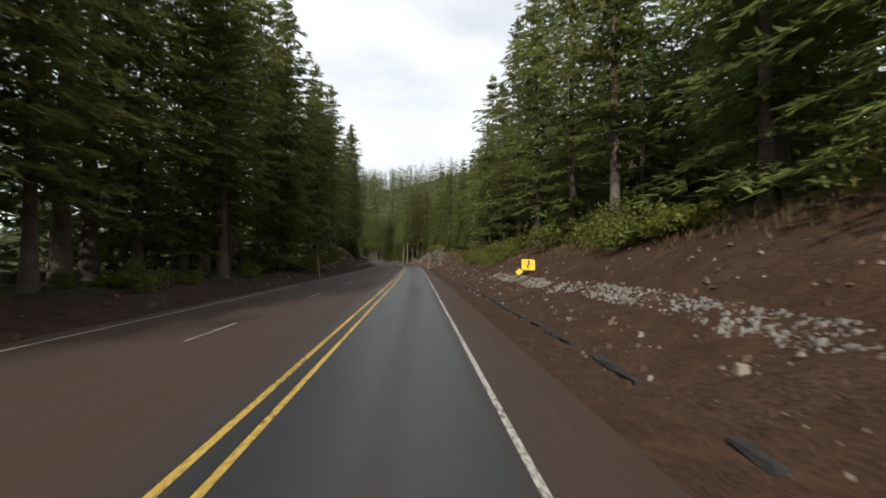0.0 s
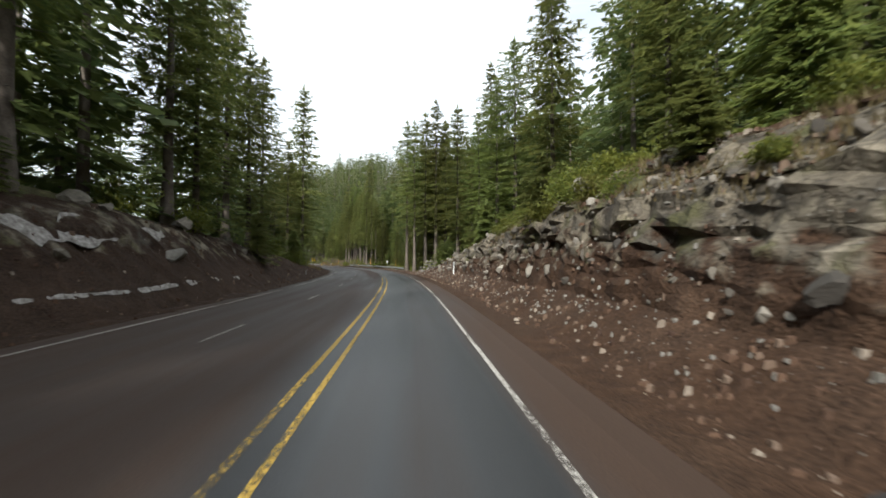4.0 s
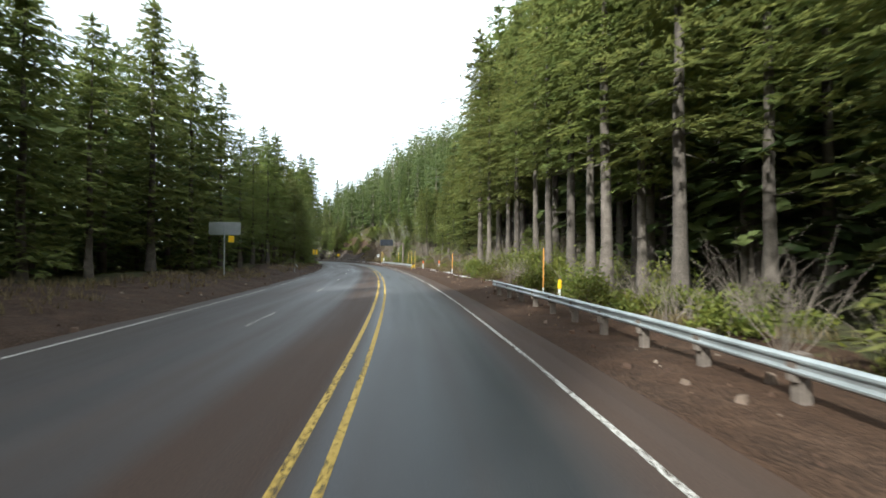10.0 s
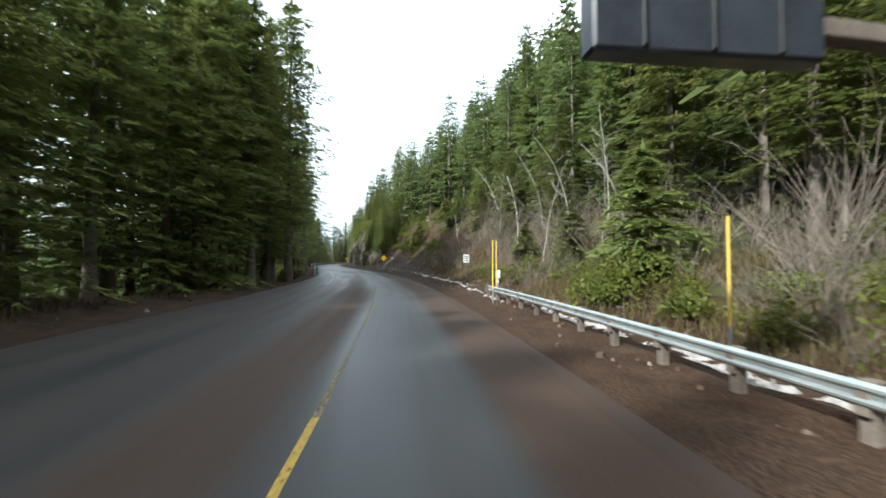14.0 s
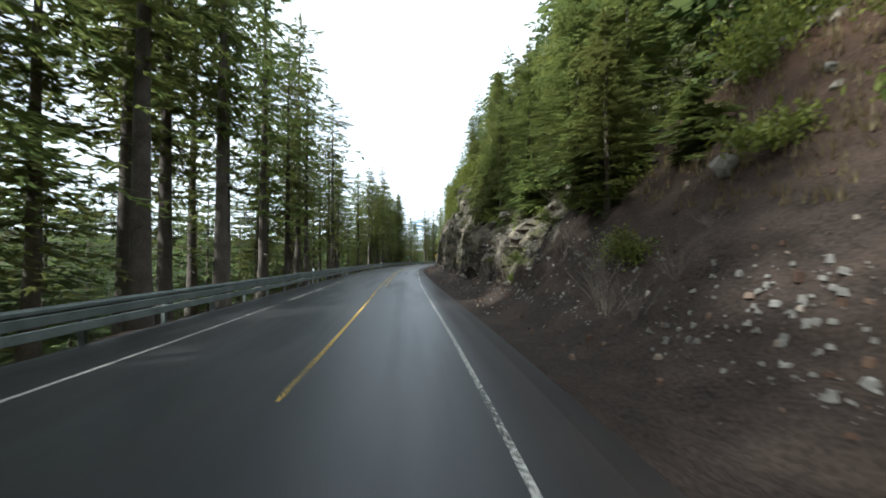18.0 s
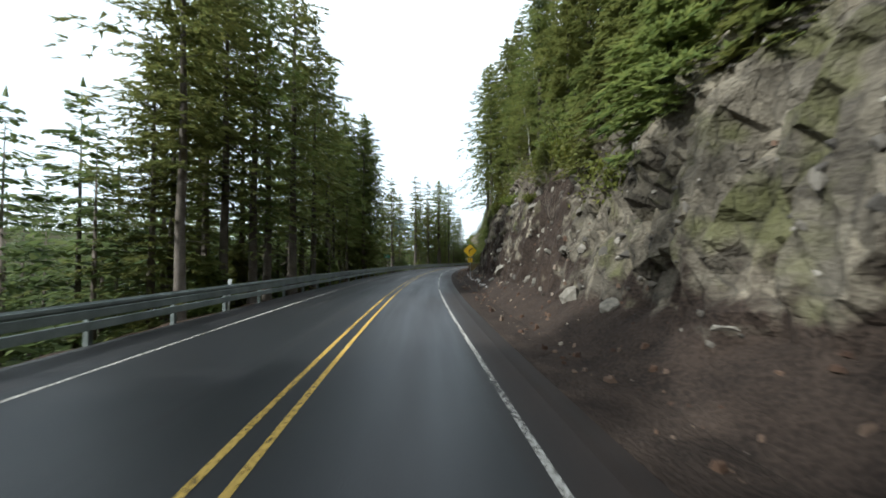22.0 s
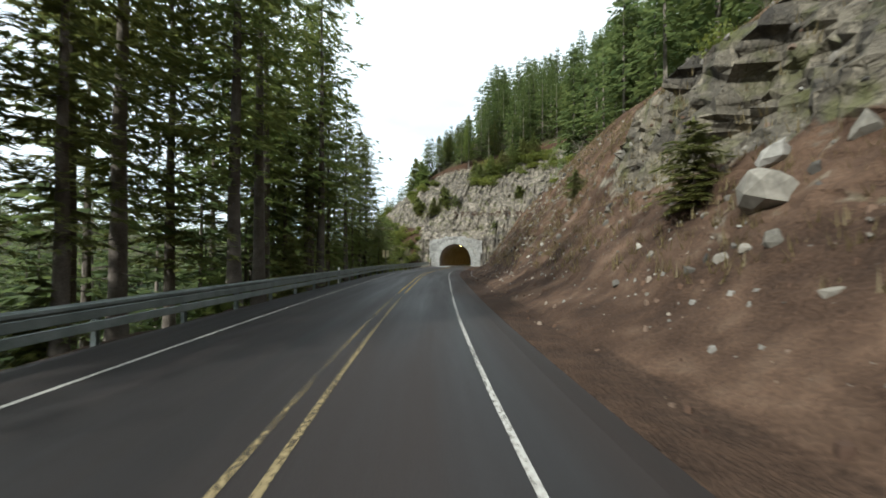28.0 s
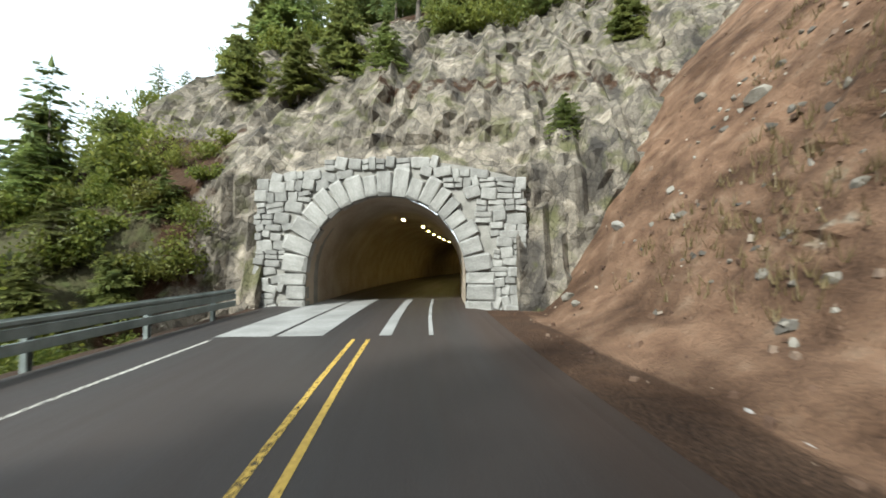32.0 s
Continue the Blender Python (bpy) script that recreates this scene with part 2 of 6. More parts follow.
def leaf_material(name, dark, light, spread=0.5):
    m, n, l, b = material(name, 0.55, 0, 0.25)
    isl = n.new("ShaderNodeNewGeometry").outputs["Random Per Island"]
    c = ramp(n, l, isl, [(0.0, dark), (1.0, light)])
    broad = noise_node(n, l, 0.25, 3)
    c = mix(n, l, 0.4, c, ramp(n, l, broad, [(0.3, dark), (0.7, light)]))
    info = n.new("ShaderNodeObjectInfo")
    h = n.new("ShaderNodeHueSaturation")
    v = calc(n, l, "MULTIPLY_ADD", info.outputs["Random"], spread)
    v.node.inputs[2].default_value = 1 - spread / 2
    l.new(v, h.inputs["Value"])
    hue = calc(n, l, "MULTIPLY_ADD", info.outputs["Random"], 0.04)
    hue.node.inputs[2].default_value = 0.48
    l.new(hue, h.inputs["Hue"])
    l.new(c, h.inputs["Color"])
    l.new(h.outputs[0], b.inputs["Base Color"])
    t = n.new("ShaderNodeBsdfTranslucent")
    l.new(h.outputs[0], t.inputs["Color"])
    mx = n.new("ShaderNodeMixShader")
    mx.inputs[0].default_value = 0.48
    out = n["Material Output"]
    l.new(b.outputs[0], mx.inputs[1])
    l.new(t.outputs[0], mx.inputs[2])
    l.new(mx.outputs[0], out.inputs["Surface"])
    return m


M_ROAD = asphalt_material()
M_SOIL = ground_material()
M_WHITE = road_paint("white_paint", (0.22, 0.20, 0.175), (0.48, 0.455, 0.41), .455)
M_YELLOW = road_paint("yellow_paint", (0.28, 0.18, 0.04), (0.54, 0.36, 0.07), .435)
M_RUBBED = road_paint("rubbed_paint", (0.12, 0.09, 0.045), (0.26, 0.20, 0.10), .50)
M_FIR = leaf_material("fir_needles", (0.092, 0.128, 0.046), (0.290, 0.290, 0.080))
M_FAR = leaf_material("far_fir_needles", (0.070, 0.100, 0.042), (0.215, 0.225, 0.072), 0.0)
M_BUSH = leaf_material("shrub_leaves", (0.06, 0.085, 0.018), (0.22, 0.215, 0.04))
M_BARK = worn("bark", (0.055, 0.044, 0.035), (0.17, 0.14, 0.115), 0.95, 0, 1.5, 12, 0.8, 0.5)
M_TWIG = worn("bare_twigs", (0.10, 0.08, 0.06), (0.26, 0.21, 0.17), 0.9, 0, 2, 10, 0, 0.4)
M_STEEL = worn("galvanised_steel", (0.30, 0.32, 0.31), (0.52, 0.54, 0.53), 0.45, 0.7, 1.5, 30, 0.1, 0.2)
M_OLDSTEEL = worn("dull_weathered_steel", (0.13, 0.15, 0.14), (0.29, 0.315, 0.30), 0.6, 0.35, 1.2, 22, 0.2, 0.2)
M_POSTWOOD = worn("weathered_timber", (0.09, 0.07, 0.055), (0.21, 0.17, 0.14), 0.9, 0, 2, 25, 0.4, 0.3)
M_ROCK = worn("basalt", (0.07, 0.06, 0.048), (0.25, 0.225, 0.185), 0.9, 0, 1.1, 9, 0.8, 0.5)
M_PALE = worn("pale_stone", (0.11, 0.10, 0.085), (0.27, 0.25, 0.22), 0.85, 0, 1.4, 12, 0.6, 0.4)


# ---- the lie of the road: a reference line, the yellow line on the right ----
LINE = [(-2.0, 0.2), (4.0, 49.1), (9.2, 96.9), (11.5, 142.7), (9.0, 186.3), (0.4, 228.1), (-13.2, 268.3), (-30.4, 306.8), (-51.5, 342.9), (-76.9, 375.7), (-104.3, 406.9), (-131.0, 438.6), (-155.0, 472.0), (-176.4, 507.0), (-194.7, 543.4), (-209.0, 581.3), (-215.15, 600.65), (-219.5, 620.2)]


def spline(points, per=24):
    p = [Vector(q) for q in points]
    p = [2 * p[0] - p[1]] + p + [2 * p[-1] - p[-2]]
    out = []
    for i in range(1, len(p) - 2):
        for k in range(per):
            t = k / per
            a, b, c, d = p[i - 1 : i + 3]
            out.append(0.5 * (2 * b + (c - a) * t + (2 * a - 5 * b + 4 * c - d) * t * t + (3 * b - a - 3 * c + d) * t ** 3))
    out.append(p[-2])
    return np.array([tuple(v) for v in out])


mid_line = spline(LINE)
head = mid_line[1] - mid_line[0]
head /= np.linalg.norm(head)
tail_turn = radians(14.993)
before = [mid_line[0] - head * d for d in range(240, 0, -4)]
after, at = [], mid_line[-1].copy()
for k in range(250):                     # into the tunnel the road bends to the right
    tail_turn -= 0.020 if k < 16 else 0.010 if k < 60 else 0
    at = at + 4 * np.array([-math.sin(tail_turn), math.cos(tail_turn)])
    after.append(at.copy())
mid_line = np.vstack([before, mid_line, after])
arc = np.r_[0, np.cumsum(np.hypot(*np.diff(mid_line, axis=0).T))]
arc -= arc[len(before)]
LENGTH = 684.3


def centre(s):
    s = np.asarray(s, float)
    p = np.stack([np.interp(s, arc, mid_line[:, 0]), np.interp(s, arc, mid_line[:, 1])], -1)
    q = np.stack([np.interp(s + 3, arc, mid_line[:, 0]), np.interp(s + 3, arc, mid_line[:, 1])], -1)
    o = np.stack([np.interp(s - 3, arc, mid_line[:, 0]), np.interp(s - 3, arc, mid_line[:, 1])], -1)
    d = q - o
    d /= np.linalg.norm(d, axis=-1, keepdims=True)
    return p, d


AX0, AXD = centre(0)[0], centre(700)[0] - centre(0)[0]
AXD = AXD / np.linalg.norm(AXD)


def place(s, u):
    """The plan position of the point u metres to the right of the line, s metres along it."""
    s, u = np.broadcast_arrays(np.asarray(s, float), np.asarray(u, float))
    p, d = centre(s)
    near = p + u[..., None] * np.stack([d[..., 1], -d[..., 0]], -1)
    far = AX0 + s[..., None] * AXD * 0.97 + u[..., None] * np.array([AXD[1], -AXD[0]])
    w = np.clip((np.abs(u) - 130) / 350, 0, 1)[..., None]
    w = w * w * (3 - 2 * w)
    return near * (1 - w) + far * w


def turn_at(s):
    _, d = centre(s)
    return math.atan2(-d[0], d[1])


# ---- the land: cross sections (offset, height) along the way ----
RIGHT = [
    (-240, (6, 0), (8.5, .8), (11.5, 2.6), (14, 4), (22, 5.5), (45, 8), (110, 18), (400, 60)),
    (10, (6, 0), (8.5, .8), (11.5, 2.6), (14, 4), (22, 5.5), (45, 8), (110, 18), (400, 60)),
    (48, (6, 0), (8.5, .6), (12, 2.1), (15, 3.0), (22, 4.2), (45, 7), (110, 20), (400, 70)),
    (74, (6, 0), (8, .6), (10.5, 2.0), (12, 2.5), (20, 3.3), (45, 8), (110, 25), (400, 80)),
    (84, (6, 0), (7.8, .8), (9.6, 2.7), (12, 3.4), (20, 4.4), (45, 9), (110, 27), (400, 80)),
    (97, (6, 0), (7.6, .9), (8.8, 3.4), (11.5, 5.0), (18, 7.0), (45, 12), (110, 30), (400, 90)),
    (112, (6, 0), (7.6, 1), (8.6, 4.4), (11, 6.2), (18, 8.4), (45, 13), (110, 30), (400, 90)),
    (132, (6, 0), (7.6, 1), (8.8, 4.0), (11.5, 5.8), (18, 8), (45, 12), (110, 30), (400, 90)),
    (158, (6, 0), (7.5, .8), (9.5, 2.2), (13, 3.2), (20, 3), (45, 8), (110, 32), (400, 100)),
    (182, (7, 0), (8.5, -.3), (12, -.8), (16, -.8), (24, 0), (45, 7), (110, 34), (400, 110)),
    (250, (7.5, 0), (9, -.1), (12, 0), (18, .2), (28, 3), (50, 14), (110, 46), (400, 130)),
    (275, (7.5, 0), (9, .05), (12, .7), (18, 3.8), (28, 9), (50, 20), (110, 52), (400, 140)),
    (300, (7.5, 0), (9, .05), (12, .6), (18, 2.8), (28, 8), (50, 20), (110, 54), (400, 145)),
    (335, (6, 0), (9, .2), (12, 1.2), (18, 3.6), (28, 9), (50, 22), (110, 58), (400, 150)),
    (356, (6, 0), (8.6, .4), (12, 2.2), (17, 5.2), (26, 11), (50, 27), (110, 64), (400, 150)),
    (372, (6, 0), (8, .8), (12, 4), (16, 8.5), (24, 16), (50, 32), (110, 68), (400, 150)),
    (408, (6, 0), (7.5, .8), (10.5, 4), (15, 10), (22, 15), (50, 34), (110, 70), (400, 150)),
    (420, (6, 0), (7.2, .6), (8, 3.4), (11, 5), (18, 11), (50, 34), (110, 70), (400, 150)),
    (434, (6, 0), (7.2, .8), (8.1, 4.6), (10.5, 7), (18, 14), (50, 36), (110, 72), (400, 150)),
    (446, (6, 0), (7.4, 1.2), (8.4, 7), (10, 12), (16, 17), (50, 38), (110, 74), (400, 150)),
    (478, (6, 0), (7.4, 1.2), (8.6, 6.5), (10.5, 11), (16, 16), (50, 38), (110, 74), (400, 150)),
    (494, (6, 0), (7.6, 1.0), (8.8, 5), (11, 9), (17, 15), (50, 37), (110, 74), (400, 150)),
    (516, (6, 0), (7.4, .9), (8.4, 6), (10.5, 9.5), (17, 15), (50, 36), (110, 74), (400, 150)),
    (535, (6, 0), (7.8, .8), (10, 3.5), (13, 7.5), (18, 13), (50, 34), (110, 74), (400, 150)),
    (560, (6, 0), (8, 1.2), (11.5, 6), (15.5, 12), (20, 16), (50, 34), (110, 74), (400, 150)),
    (596, (6, 0), (8, 1.0), (11, 4.6), (15.5, 10.5), (21, 16), (50, 36), (110, 76), (400, 150)),
    (604, (6, 0), (8, 1.0), (12.4, 5.8), (13.4, 10), (19, 14.5), (50, 36), (110, 76), (400, 150)),
    (624, (6, 0), (8, 1.0), (12.6, 6.2), (13.8, 10.8), (20, 15.5), (50, 37), (110, 77), (400, 150)),
    (636, (6, 0), (8.2, 1.0), (11.4, 5), (16, 11), (21.5, 17), (50, 38), (110, 78), (400, 150)),
    (698, (6.4, 0), (8.4, 1.0), (11.5, 5), (16, 11), (22, 17.5), (50, 40), (110, 80), (400, 150)),
    (709, (8.2, 0), (9.5, 3), (12, 8), (16, 13), (22, 19), (50, 41), (110, 80), (400, 150)),
    (760, (8.2, 0), (9.5, 5), (11, 14), (16, 22), (24, 28), (50, 46), (110, 84), (400, 150)),
    (1200, (8.2, 0), (9.5, 5), (11, 14), (16, 22), (24, 28), (50, 46), (110, 84), (400, 150)),
]
LEFT = [
    (-240, (9.5, 0), (11.5, .5), (14, .8), (18, 1), (30, 1), (60, 0), (130, -4), (400, 20)),
    (60, (9.5, 0), (11.5, .5), (14, .8), (18, 1), (30, 1.2), (60, 1), (130, -2), (400, 20)),
    (85, (9.5, 0), (11, 1.2), (13, 3.2), (16, 4.3), (30, 5), (60, 6), (130, 6), (400, 20)),
    (118, (9.5, 0), (11, 1.5), (13, 4.4), (16, 5.6), (30, 6.5), (60, 8), (130, 8), (400, 20)),
    (150, (9.5, 0), (11, 1), (13, 2.6), (16, 3.6), (30, 5), (60, 6), (130, 6), (400, 20)),
    (185, (9, 0), (10.5, .5), (13, 1), (16, 1.4), (30, 2), (60, 3), (130, 6), (400, 40)),
    (330, (9, 0), (10.5, .3), (13, .7), (16, .9), (30, 1), (60, 0), (130, -2), (400, 38)),
    (365, (7.6, 0), (9, -.2), (12, -.8), (16, -1.5), (30, -4), (60, -12), (130, -18), (400, 36)),
    (400, (7.0, 0), (8.5, -.8), (12, -2.4), (16, -4), (30, -9), (60, -18), (130, -22), (400, 36)),
    (690, (7.0, 0), (8.5, -1), (12, -3), (16, -5), (30, -11), (60, -22), (130, -24), (400, 36)),
    (701, (7.0, 0), (8.5, -.6), (12, -2), (16, -4), (30, -9), (60, -20), (130, -24), (400, 36)),
    (760, (8.2, 0), (9, -.5), (12, -1), (16, -3), (30, -8), (60, -16), (130, -22), (400, 36)),
    (1200, (8.2, 0), (9, -.5), (12, -1), (16, -3), (30, -8), (60, -16), (130, -22), (400, 36)),
]


def section_height(table, s, u):
    """Height by the cross sections at s metres along and u > 0 metres out."""
    keys = np.array([row[0] for row in table], float)
    us = np.array([[0.0] + [p[0] for p in row[1:]] + [3000.0] for row in table])
    zs = np.array([[0.0] + [p[1] for p in row[1:]] + [row[-1][1] * 1.5] for row in table])
    s = np.clip(s, keys[0], keys[-1] - 1e-3)
    i = np.clip(np.searchsorted(keys, s, side="right") - 1, 0, len(keys) - 2)
    w = (s - keys[i]) / (keys[i + 1] - keys[i])
    uu = us[i] * (1 - w[:, None]) + us[i + 1] * w[:, None]
    zz = zs[i] * (1 - w[:, None]) + zs[i + 1] * w[:, None]
    k = np.clip((uu <= u[:, None]).sum(1) - 1, 0, uu.shape[1] - 2)
    r = np.arange(len(u))
    f = (u - uu[r, k]) / (uu[r, k + 1] - uu[r, k])
    return zz[r, k] * (1 - f) + zz[r, k + 1] * f


def lattice(ix, iy, seed):
    h = (ix.astype(np.int64) * 374761393 + iy.astype(np.int64) * 668265263 + seed * 1442695041) & 0x7FFFFFFF
    h = ((h ^ (h >> 13)) * 1274126177) & 0x7FFFFFFF
    return ((h ^ (h >> 16)) & 0xFFFF) / 65535.0


def wander(x, y, size, seed=0, octaves=3):
    """Smooth value noise, about -1 to 1, of the given cell size."""
    total, amp, norm = 0, 1.0, 0
    for o in range(octaves):
        px, py = x / size * 2 ** o, y / size * 2 ** o
        ix, iy = np.floor(px), np.floor(py)
        fx, fy = px - ix, py - iy
        fx, fy = fx * fx * (3 - 2 * fx), fy * fy * (3 - 2 * fy)
        v = (lattice(ix, iy, seed + o) * (1 - fx) + lattice(ix + 1, iy, seed + o) * fx) * (1 - fy) + \
            (lattice(ix, iy + 1, seed + o) * (1 - fx) + lattice(ix + 1, iy + 1, seed + o) * fx) * fy
        total, norm, amp = total + amp * (2 * v - 1), norm + amp, amp / 2
    return total / norm


def blocks(x, y, sx, sy, seed):
    """Broken rock: a plateau for each jittered cell, 0 to 1."""
    px, py = x / sx, y / sy
    ix, iy = np.floor(px), np.floor(py)
    best, val = np.full(px.shape, 9e9), np.zeros(px.shape)
    for dx in (-1, 0, 1):
        for dy in (-1, 0, 1):
            cx, cy = ix + dx, iy + dy
            jx, jy = cx + lattice(cx, cy, seed), cy + lattice(cx, cy, seed + 7)
            d = (px - jx) ** 2 + (py - jy) ** 2
            nearer = d < best
            best, val = np.where(nearer, d, best), np.where(nearer, lattice(cx, cy, seed + 13), val)
    return val


def rockiness(s, u):
    """How far a place shows bare rock, 0 to 1."""
    r = np.zeros_like(u)
    for lo, hi, u0, u1, amount in ((88, 150, 7.4, 12.5, .8), (150, 176, 7.4, 13, .4), (412, 482, 6.8, 14, 1.0), (472, 502, 6.9, 13, .8), (496, 532, 6.9, 13, .52), (540, 585, 8.4, 18, .46), (590, 640, 8.6, 15, .3), (598, 632, 11.6, 17, 1.0), (626, 668, 8.6, 16, .4), (660, 700, 8.6, 24, .3), (648, 690, 15.5, 18.5, .7), (402, 424, 14, 21, .85)):
        along = np.clip(np.minimum(s - lo, hi - s) / 8, 0, 1)
        out = np.clip(np.minimum(u - u0, u1 - u) / 1.2, 0, 1)
        r = np.maximum(r, amount * along * out)
    left = np.clip(np.minimum(s - 92, 152 - s) / 8, 0, 1) * np.clip(np.minimum(-u - 11, 15 + u) / 1.0, 0, 1)
    return np.maximum(r, .45 * left)


def land(s, u, rough=True):
    """Height of the ground."""
    s, u = (np.atleast_1d(np.asarray(v, float)).ravel() for v in np.broadcast_arrays(s, u))
    z = np.where(u > 0, section_height(RIGHT, s, np.abs(u)), section_height(LEFT, s, np.abs(u)))
    edge = np.where(u > 0, u - 5.2, -u - np.where(s > 350, 7.2, 9.0))
    out = np.clip(edge / 2.5, 0, 1)
    z = z + out * (wander(s, u, 3.0, 3) * .22 + wander(s, u, 11, 5) * .5 * np.clip(edge / 10, 0, 1) + wander(s, u, 45, 9) * 2.0 * np.clip((edge - 12) / 40, 0, 1))
    if rough:
        r = rockiness(s, u)
        z = z + r * ((blocks(s, u * .6, 1.5, .8, 21) - .5) * 1.5 + (blocks(s, u * .6, .7, .4, 33) - .5) * .7)
        z = z + out * (1 - r) * wander(s, u, .8, 15, 2) * .10
    return z - .06 * (1 - out)


def place3(s, u, lift=0.0):
    p = place(s, u)
    return Vector((float(p[0]), float(p[1]), float(land(s, u)[0]) + lift))


# ---- mesh helpers ----
def mesh_of(name, verts, faces, mats, uvs=None, smooth=False, index=None):
    me = bpy.data.meshes.new(name)
    me.from_pydata([tuple(v) for v in verts], [], faces)
    for m in mats if isinstance(mats, (list, tuple)) else [mats]:
        me.materials.append(m)
    if uvs is not None:
        layer = me.uv_layers.new(name="UVMap")
        loops = np.empty(len(me.loops), int)
        me.loops.foreach_get("vertex_index", loops)
        layer.data.foreach_set("uv", np.asarray(uvs, float)[loops].ravel())
    if smooth:
        me.polygons.foreach_set("use_smooth", [True] * len(me.polygons))
    if index is not None:
        me.polygons.foreach_set("material_index", index)
    me.update()
    return me


def grid_faces(rows, cols):
    i = np.arange(rows - 1)[:, None] * cols + np.arange(cols - 1)[None]
    return np.stack([i, i + 1, i + cols + 1, i + cols], -1).reshape(-1, 4).tolist()


def put_attribute(me, name, values):
    at = me.attributes.new(name, "FLOAT", "POINT")
    at.data.foreach_set("value", np.asarray(values, np.float32))


def thing(name, label, category, at=None, group="", kind=""):
    ob = new(name)
    ob.empty_display_size = 0.2
    if at is not None:
        ob.matrix_basis = at if isinstance(at, Matrix) else Matrix.Translation(at)
    return tagged(ob, label, category, group, kind)


def piece(name, me, parent, label="", at=None):
    ob = new(name, me)
    ob.parent = parent
    if at is not None:
        ob.matrix_basis = at
    if label:
        ob["label"] = label
    return ob


def part(name, bm, mat, parent, label="", at=None):
    me = bpy.data.meshes.new(name)
    bm.to_mesh(me)
    bm.free()
    me.materials.append(mat)
    return piece(name, me, parent, label, at)


def box(bm, size, at=(0, 0, 0), turn=(0, 0, 0), bevel=0.0):
    m = pose(*at, *turn) @ Matrix.Diagonal((*size, 1))
    made = bmesh.ops.create_cube(bm, size=1, matrix=m)
    if bevel:
        edges = list({e for v in made["verts"] for e in v.link_edges})
        bmesh.ops.bevel(bm, geom=edges, offset=bevel, segments=1, affect="EDGES")


def rod(bm, a, b, r0, r1=None, sides=8):
    a, b = Vector(a), Vector(b)
    m = Matrix.Translation((a + b) / 2) @ (b - a).to_track_quat("Z", "Y").to_matrix().to_4x4()
    bmesh.ops.create_cone(bm, cap_ends=True, segments=sides, radius1=r0, radius2=r0 if r1 is None else r1, depth=(b - a).length, matrix=m)


# ---- ground and road ----
def broken(fs, fu):
    """The ground with its broken rock faces pushed out towards the road."""
    r = rockiness(fs, fu)
    z = land(fs, fu, False)
    h = z + wander(fs, z, 6, 41) * 1.5
    jut = (blocks(fs + z * .35, h, 2.4, 5.5, 21) - .45) * 1.3 + (blocks(fs + z * .3, h, .95, 2.6, 33) - .5) * .8 + (blocks(fs + z * .35, h, .5, 1.1, 35) - .5) * .45 + (blocks(fs - z * .2, h, .33, .42, 37) - .5) * .22
    fine = (blocks(fs + z * .2, h, .8, .8, 43) - .5) * .8 + (blocks(fs - z * .3, h, .38, .36, 45) - .5) * .6
    jut = np.where(fs < 200, jut * .3 + fine, jut)
    side = np.sign(fu)
    lift = r * (blocks(fs, fu, 1.2, .9, 51) - .5) * .5 + (1 - r) * np.clip((np.abs(fu) - 6.2) / 2, 0, 1) * wander(fs, fu, .9, 15, 2) * .14
    xy = place(fs, fu - side * r * jut * np.clip((np.abs(fu) - 6.3) / .8, 0, 1))
    return xy, z + lift, r


